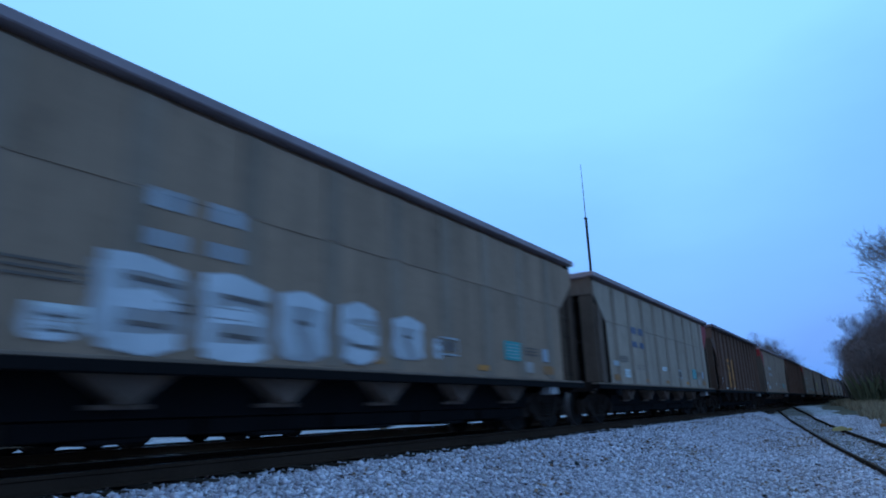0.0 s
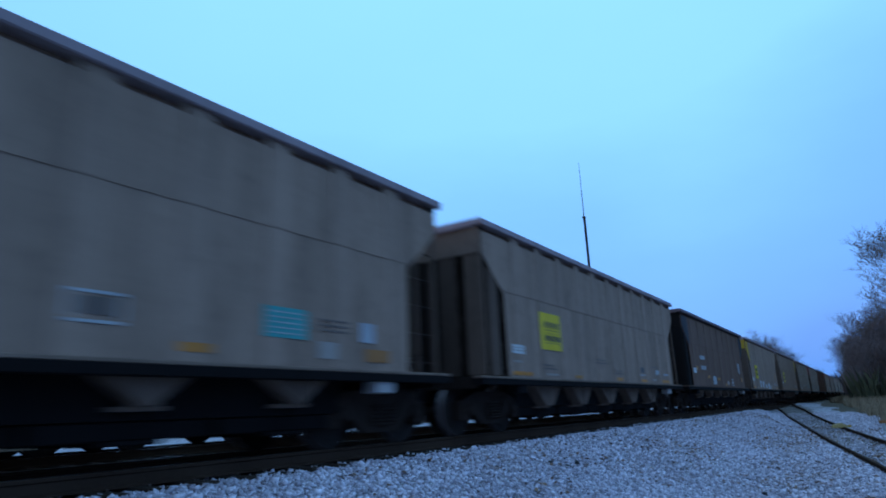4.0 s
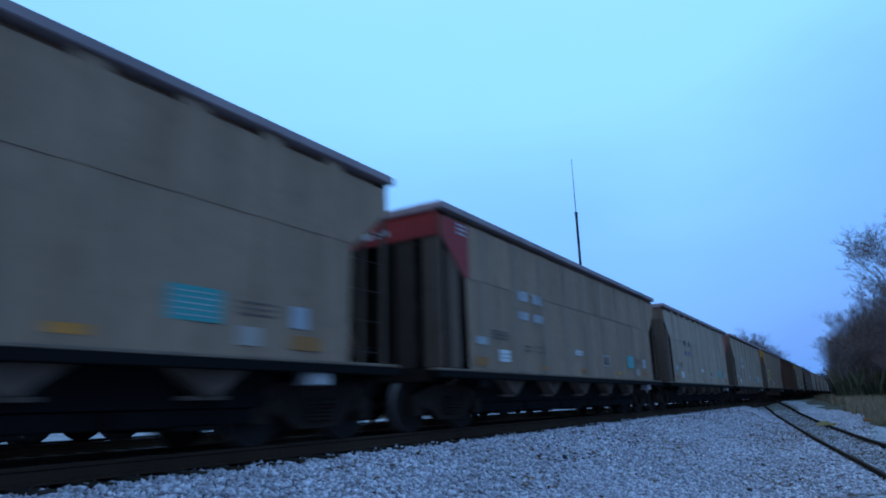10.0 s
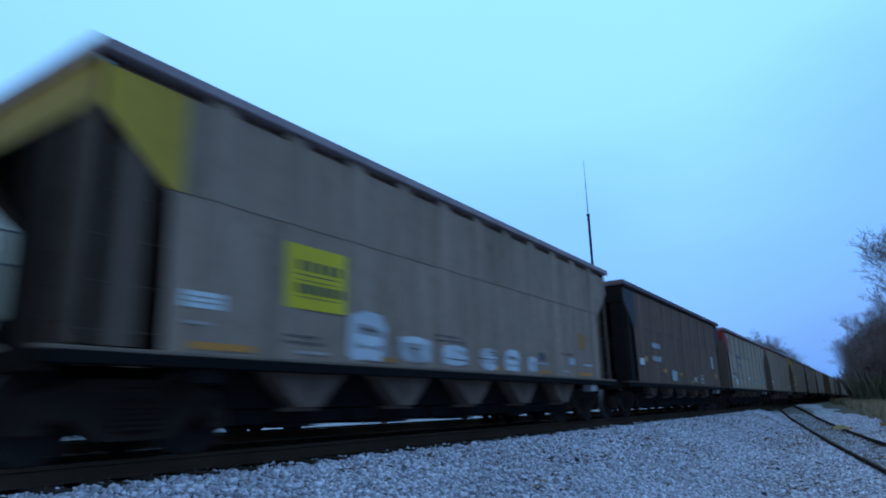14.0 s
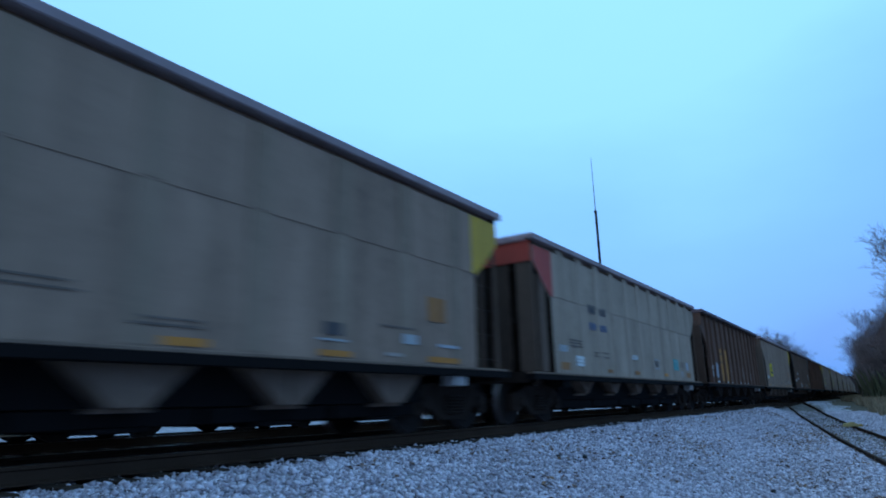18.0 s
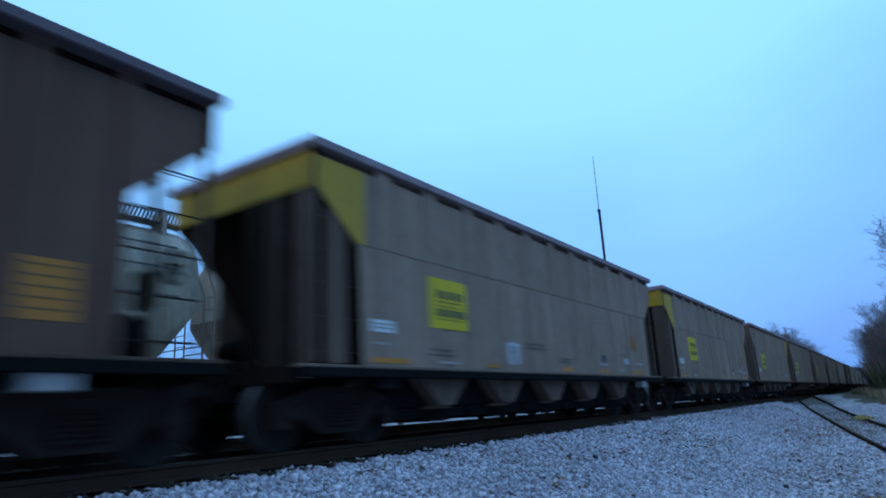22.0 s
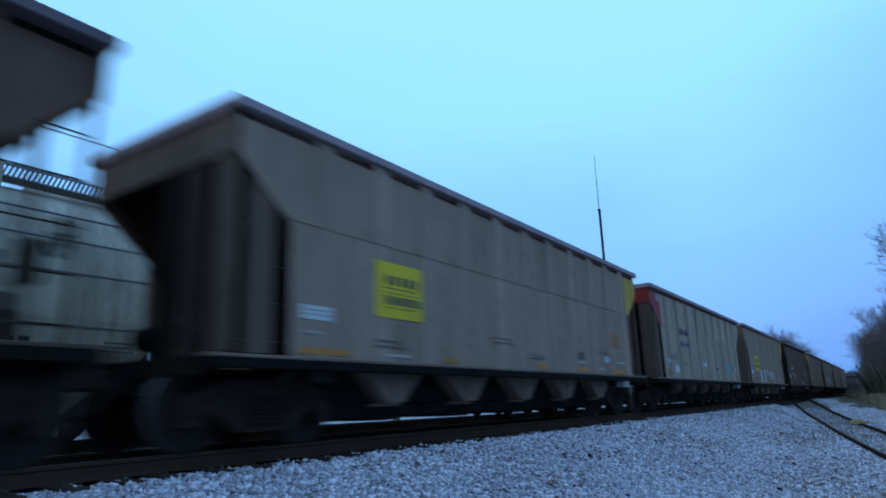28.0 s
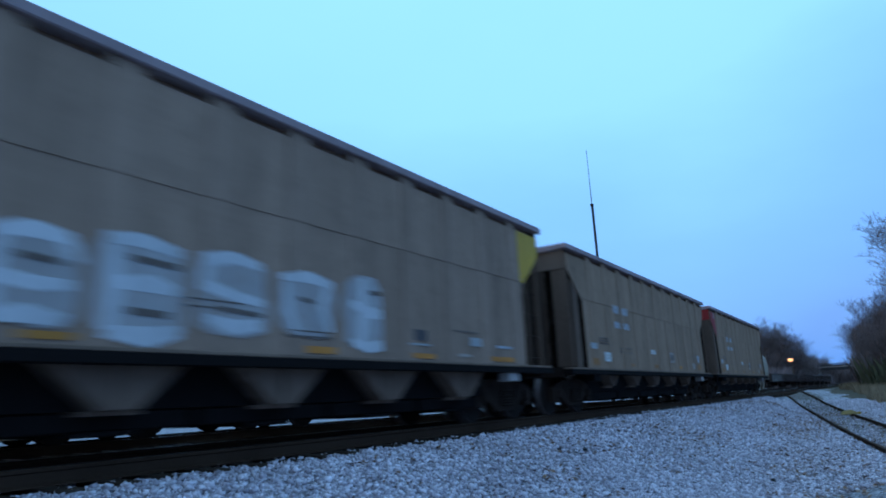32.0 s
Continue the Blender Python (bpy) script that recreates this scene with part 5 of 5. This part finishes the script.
def tree_kind(seed, height, depth, spread):
    rng = random.Random(seed)
    segs = []
    grow(rng, segs, Vector((0, 0, -0.2)), Vector((0, 0, 1)), height * 0.016, height * 0.36, depth, spread)
    thick = [s for s in segs if s[4] >= depth - 1]
    thin = [(p, q, max(a, 0.010), max(b, 0.006), e) for p, q, a, b, e in segs if e < depth - 1]
    top = max(q.z for _, q, _, _, _ in segs)
    k = height / top
    sc = lambda rows: [(p * k, q * k, a, b, e) for p, q, a, b, e in rows]
    TREE_KINDS[seed] = (limbs_mesh("trunk", sc(thick), BARK, 6), limbs_mesh("crown", sc(thin), TWIG, 3))


def plant(seed, x, y, z, s, turn, label, group):
    t = tagged(new("bare_tree"), label, "tree", group)
    a = new("trunk", TREE_KINDS[seed][0])
    b = new("crown", TREE_KINDS[seed][1])
    a.parent = b.parent = t
    t.matrix_basis = pose(x, y, z, 0, 0, turn) @ Matrix.Scale(s, 4)
    return t


def build_trees():
    for seed, h, d, sp in ((1, 14.0, 6, 0.75), (2, 12.0, 6, 0.9), (3, 15.0, 6, 0.65), (4, 6.0, 5, 1.0), (7, 18.5, 6, 0.62)):
        tree_kind(seed, h, d, sp)
    rng = random.Random(8)
    # the wood on the near side of the line
    for x, y, s, k in NEAR_TREES:
        x += (1.3 if k == 4 else 0.6) * y / 80
        plant(k, x, y, ground_z(x, y), s, rng.uniform(0, 360), "leafless winter tree with fine dark twigs beside the spur", "bare trees beside the spur")
    # the far tree line behind the yard
    for x, y, k, s in ((-24.0, 200, 1, 1.32), (-21.4, 197, 3, 1.22), (-19.6, 206, 2, 0.92), (-27.0, 212, 3, 1.25), (-22.8, 190, 2, 1.38), (-18.4, 196, 1, 0.72), (-17.6, 212, 2, 0.66), (-25.6, 188, 1, 1.2)):
        plant(k, x, y, ground_z(x, y), s, rng.uniform(0, 360), "tall leafless tree rising behind the standing cars", "far tree line")
    for i in range(16):
        x, y = -58 + 4.4 * i + rng.uniform(-1.5, 1.5), 455 + rng.uniform(-22, 22)
        plant(rng.choice((1, 2, 3)), x, y, ground_z(x, y), rng.uniform(0.9, 1.25), rng.uniform(0, 360), "distant leafless tree beyond the road bridge", "trees beyond the bridge")
    for i in range(46):
        y = 185 + i * 6.0 + rng.uniform(-4, 4)
        x = -23 - 0.012 * (y - 185) + rng.uniform(-9, 2.5)
        plant(rng.choice((1, 2, 3)), x, y, ground_z(x, y), rng.uniform(0.85, 1.2) * (1.15 if i < 5 else 0.95), rng.uniform(0, 360), "distant leafless tree behind the rail yard", "far tree line")


NEAR_TREES = [(4.5, 70, 1.2, 1), (6.4, 77, 1.25, 3), (9.0, 66, 1.0, 7), (7.6, 84, 0.9, 2), (6.4, 97, 1.0, 1), (9.0, 90, 1.1, 3), (11.5, 70, 1.1, 2), (6.0, 112, 1.1, 3), (8.4, 60, 0.8, 2),
              (1.6, 72, 0.66, 1), (2.6, 76, 0.75, 2), (3.4, 69, 0.72, 3), (0.9, 80, 0.68, 3), (2.0, 90, 0.85, 2), (0.4, 98, 0.8, 1), (1.6, 108, 0.9, 3), (0.2, 125, 0.9, 2), (-0.6, 145, 1.0, 1), (-0.8, 168, 1.05, 2), (-1.0, 200, 1.1, 3), (3.6, 140, 1.1, 1),
              (-0.9, 70, 1.0, 4), (-1.5, 76, 1.05, 4), (-0.5, 75, 1.2, 4), (-2.2, 86, 1.05, 4), (-1.0, 90, 1.3, 4), (-2.9, 98, 1.1, 4), (-1.8, 106, 1.35, 4), (-3.4, 114, 1.2, 4), (-2.4, 128, 1.4, 4), (-3.8, 150, 1.4, 4), (-4.0, 180, 1.5, 4), (-4.0, 212, 1.6, 4),
              (0.4, 68, 1.25, 4), (1.4, 66, 1.1, 4), (2.6, 64, 1.05, 4), (0.6, 86, 1.4, 4), (4.6, 64, 1.2, 4), (6.2, 60, 1.1, 4), (0.0, 104, 1.5, 4), (3.4, 74, 1.4, 4)]


def blades(name, rng, n, x0, x1, y0, y1, h0, h1, material, label, category, inside=None, width=0.02):
    verts, faces = [], []
    for _ in range(n):
        x, y = rng.uniform(x0, x1), rng.uniform(y0, y1)
        if inside and not inside(x, y):
            continue
        z = ground_z(x, y) - 0.02
        h = rng.uniform(h0, h1)
        a = rng.uniform(0, math.pi)
        dx, dy = math.cos(a) * width, math.sin(a) * width
        lx, ly = rng.uniform(-0.4, 0.4) * h, rng.uniform(-0.4, 0.4) * h
        o = len(verts)
        verts += [(x - dx, y - dy, z), (x + dx, y + dy, z), (x + dx * 0.7 + lx * 0.4, y + dy * 0.7 + ly * 0.4, z + h * 0.6), (x + lx, y + ly, z + h)]
        faces += [(o, o + 1, o + 2), (o, o + 2, o + 3)]
    tagged(new(name, mesh_from(name, verts, faces, material)), label, category, kind="stuff")


def build_scrub():
    rng = random.Random(21)
    blades("dry_grass", rng, 52000, -4.2, 9.0, 38.0, 110.0, 0.2, 0.75, GRASS, "tall dry winter grass beside the spur", "grass", lambda x, y: x > max(0.3 - (y - 43) * 0.1, -3.3) + 0.35 * math.sin(y * 0.6) + 0.2 * math.sin(y * 1.7), 0.03)
    blades("evergreen_scrub", rng, 40000, -1.6, 12.0, 64.0, 190.0, 0.8, 3.0, GREEN, "dark evergreen scrub under the bare trees", "shrubs", lambda x, y: x > -0.5 - (y - 66) * 0.03 + 0.6 * math.sin(y * 0.35) + 0.3 * math.sin(y * 1.1), 0.06)
    blades("near_brush", rng, 70000, -4.5, 12.0, 66.0, 200.0, 0.6, 3.6, TWIG, "dense leafless winter brush beside the spur", "brush", lambda x, y: x > max(-0.5 - (y - 66) * 0.03, -3.0) + 0.6 * math.sin(y * 0.35) + 0.3 * math.sin(y * 1.1), 0.014)
    verts, faces = [], []
    for _ in range(17000):
        x, y = rng.uniform(-5.8, 0.5), rng.uniform(6.0, 40.0)
        if noise.noise((x * 0.55, y * 0.4, 9)) < rng.uniform(-0.25, 0.5):
            continue
        r, a = rng.uniform(0.018, 0.06), rng.uniform(0, math.pi)
        u = Vector((math.cos(a), math.sin(a), rng.uniform(-0.5, 0.5))) * r
        v = Vector((-math.sin(a), math.cos(a), rng.uniform(-0.5, 0.5))) * r * rng.uniform(0.3, 0.9)
        c = Vector((x, y, ground_z(x, y) + 0.05))
        o = len(verts)
        verts += [c - u, c - v, c + u, c + v]
        faces.append((o, o + 1, o + 2, o + 3))
    tagged(new("leaf_litter", mesh_from("leaf_litter", verts, faces, LITTER)), "dead brown leaves and wood scraps strewn on the ballast", "litter", kind="stuff")
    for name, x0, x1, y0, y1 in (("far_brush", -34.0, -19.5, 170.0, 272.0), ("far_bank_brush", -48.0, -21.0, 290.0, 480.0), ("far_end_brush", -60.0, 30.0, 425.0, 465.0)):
        blades(name, rng, 14000, x0, x1, y0, y1, 2.0 if y0 < 420 else 5.0, 5.5 if y0 < 420 else 11.0, TWIG_HAZED, "dense dark winter brush behind the yard", "brush", None, 0.16)


build_trees()
build_scrub()


# ---- mast, bridge, lamps and yard fittings ----
def build_mast():
    bx, by = -89.0, 250.0
    m = tagged(new("radio_mast"), "tall thin dark steel radio mast far behind the train", "mast")
    m.location = (bx, by, -0.5)
    bm = bmesh.new()
    w = 0.34
    feet = [(w * math.cos(a), w * math.sin(a)) for a in (0.3, 0.3 + 2.094, 0.3 + 4.189)]
    for x, y in feet:
        tube(bm, (x, y, 0), (x, y, 79), 0.27, n=5)
    for i in range(52):
        z = 1.5 * i
        for (x0, y0), (x1, y1) in zip(feet, feet[1:] + feet[:1]):
            tube(bm, (x0, y0, z), (x1, y1, z + 1.5), 0.16, n=3)
    part("lattice", bm, GIRDER, m)
    part("antenna", tube(bmesh.new(), (0, 0, 78.5), (0, 0, 103.5), 0.2, 0.10, n=6), GIRDER, m, "slender whip antenna")
    part("collar", boxes((-0.6, 0.6, -0.6, 0.6, 78.4, 79.2), bevel=0.1), GIRDER, m)


def build_bridge():
    b = tagged(new("road_bridge"), "dark steel girder road bridge over the tracks with concrete piers", "bridge", kind="structure")
    part("deck", boxes((-22.5, 30, 326, 336, 7.05, 7.45)), CONCRETE, b)
    for y in (326.4, 329.4, 332.4, 335.4):
        part("girder", boxes((-22.5, 30, y - 0.03, y + 0.03, 5.95, 7.04), (-22.5, 30, y - 0.2, y + 0.2, 5.9, 5.949)), GIRDER, b)
    for y in (326.0, 336.0):
        part("parapet", boxes((-27, 30, y - 0.12, y + 0.12, 7.451, 8.1)), GIRDER, b)
        part("fence_rail", boxes((-27, 30, y - 0.05, y + 0.05, 8.55, 8.7)), GIRDER, b)
    for x in (-22.0, 4.0):
        part("pier", boxes((x - 0.5, x + 0.5, 327, 335, -0.6, 5.89), (x - 0.7, x + 0.7, 326.5, 335.5, 5.5, 5.895), bevel=0.03), CONCRETE, b)
    part("abutment", boxes((-44, -26, 324, 338, -0.8, 7.2)), CONCRETE, b)


def build_lamp(x, y, z, glow, size, label):
    p = tagged(new("yard_lamp"), label, "lamp")
    p.location = (x, y, 0)
    g = ground_z(x, y)
    part("pole", tube(bmesh.new(), (0, 0, g - 0.1), (0, 0, z + 0.6), 0.14, 0.09, n=8), WOOD, p)
    part("arm", tube(bmesh.new(), (0, 0, z + 0.35), (0.0, -1.0, z + 0.45), 0.035), GALV, p)
    part("lamp_head", boxes((-0.25, 0.25, -1.35, -0.85, z + 0.30, z + 0.46), bevel=0.05), GALV, p)
    bm = bmesh.new()
    bmesh.ops.create_uvsphere(bm, u_segments=12, v_segments=8, radius=size)
    for v in bm.verts:
        v.co = (v.co.x * 1.3, v.co.y - 1.1, v.co.z * 0.8 + z + 0.2)
    part("lens", bm, glow, p, "glowing lamp lens")


def build_cable():
    for z, x in ((9.35, -20.0),):
        bm = bmesh.new()
        prev = None
        for i in range(60):
            y = -20 + i * 3.0
            k = ((y + 20) % 45) / 45
            q = Vector((x, y, z - 0.5 * 4 * k * (1 - k) * 0.6))
            if prev is not None:
                tube(bm, prev, q, 0.022, n=4)
            prev = q
        c = tagged(new("overhead_cable"), "dark overhead cable strung along the yard on poles", "cable")
        part("cable", bm, GIRDER, c)
        for y in (-20, 25, 70, 115):
            part("pole", tube(bmesh.new(), (x, y, -1), (x, y, z + 0.6), 0.16, 0.11, n=8), WOOD, c)
            part("crossarm", boxes((x - 0.7, x + 0.7, y - 0.06, y + 0.06, z - 0.02, z + 0.1)), WOOD, c)


COAL = ((-4.72, 11.55, 0.085), (-4.72, 11.15, 0.06), (-4.95, 10.9, 0.06), (-3.7, 14.9, 0.06), (-4.3, 18.2, 0.07), (-4.75, 10.4, 0.05), (-2.1, 14.6, 0.08), (-1.3, 17.2, 0.06), (-3.1, 12.6, 0.045), (-2.6, 20.1, 0.07))


def build_fittings():
    x, z = spur_at(37.2)
    d = tagged(new("derail"), "yellow painted derail block on the spur rail", "derail")
    part("shoe", prism(bmesh.new(), [(-0.36, 0.0), (0.36, 0.0), (0.32, 0.10), (0.05, 0.22), (-0.32, 0.13)], "y", -0.16, 0.16), PALE_YELLOW, d)
    part("hinge", boxes((-0.15, 0.5, 0.17, 0.34, 0.0, 0.1), bevel=0.02), YELLOW_DULL, d)
    d.matrix_basis = pose(x + 0.62, 37.2, z - 0.04, 0, 0, 9)
    s = tagged(new("switch_stand"), "small orange-topped pale marker post beside the spur", "marker")
    part("post", boxes((-0.07, 0.07, -0.07, 0.07, 0, 0.30), bevel=0.01), WHITE_WORN, s)
    part("target", boxes((-0.14, 0.14, -0.03, 0.03, 0.301, 0.44), bevel=0.02), ORANGE, s)
    s.location = (0.25, 36.5, ground_z(0.25, 36.5))
    w = tagged(new("marker_post"), "thin white marker post in the grass", "post")
    part("stake", boxes((-0.06, 0.06, -0.04, 0.04, 0, 1.5), bevel=0.01), WHITE_WORN, w)
    w.location = (-1.6, 82.0, ground_z(-1.6, 82.0))
    rng = np.random.default_rng(3)
    for px, py, r in COAL:
        me = stones_mesh("dark_stone", np.array([[0.0, 0.0, 0.0]]), np.array([r]), rng)
        me.materials.append(DARK_STONE)
        o = tagged(new("dark_stone", me), "dark lump of coal lying on the pale ballast", "stone", "lumps of coal on the ballast")
        o.location = (px, py, ground_z(px, py) + r * 0.5)


build_mast()
build_bridge()
build_lamp(-15.6, 160.0, 5.5, LAMP_GLOW, 0.42, "glowing orange sodium yard lamp on a wooden pole")
build_lamp(-18.6, 232.0, 6.2, LAMP_PALE, 0.22, "small pale yard lamp on a pole")
build_cable()
build_fittings()
build_ballast()
build_tracks()


# ---- the train runs ----
FRONT_Y = 16.60
SPEED = 21.69
LAG = [(0, 0.0), (1.5, 0.01), (3.5, 0.012), (6, 0.028), (8, 0.033), (10, 0.043), (12, 0.055), (14, 0.08), (17, 0.1225), (19, 0.148), (21, 0.17), (23, 0.195), (24.5, 0.213), (25.5, 0.229), (26.4, 0.243), (26.8, 0.243), (27.0, 0.2155), (27.2, 0.216), (28, 0.2185), (29, 0.225), (32, 0.245)]


def run(t):
    for (a, p), (b, q) in zip(LAG, LAG[1:]):
        if a <= t <= b:
            return SPEED * t + CAR_L * (p + (q - p) * (t - a) / (b - a))
    return SPEED * t + CAR_L * LAG[-1][1]


def motions():
    for k, car in TRAIN.items():
        y = FRONT_Y - 0.75 + CAR_L * k
        walk(car, [(t, pose(MAIN_X, y - run(t), 0)) for t, _ in LAG])
    # the wheels roll: one turn of keys for the leading and one for the trailing axles
    for s, sets in WHEELSETS.items():
        lead = sets[0]
        walk(lead, [(i / 30, pose(0, s * 0.89, 0.483, math.degrees(run(i / 30) / 0.483) % 360)) for i in range(961)])
        keys = lead.animation_data
        for w in sets[1:]:
            w.rotation_mode = "QUATERNION"
            ad = w.animation_data_create()
            ad.action = keys.action
            ad.action_slot = keys.action_slot


motions()
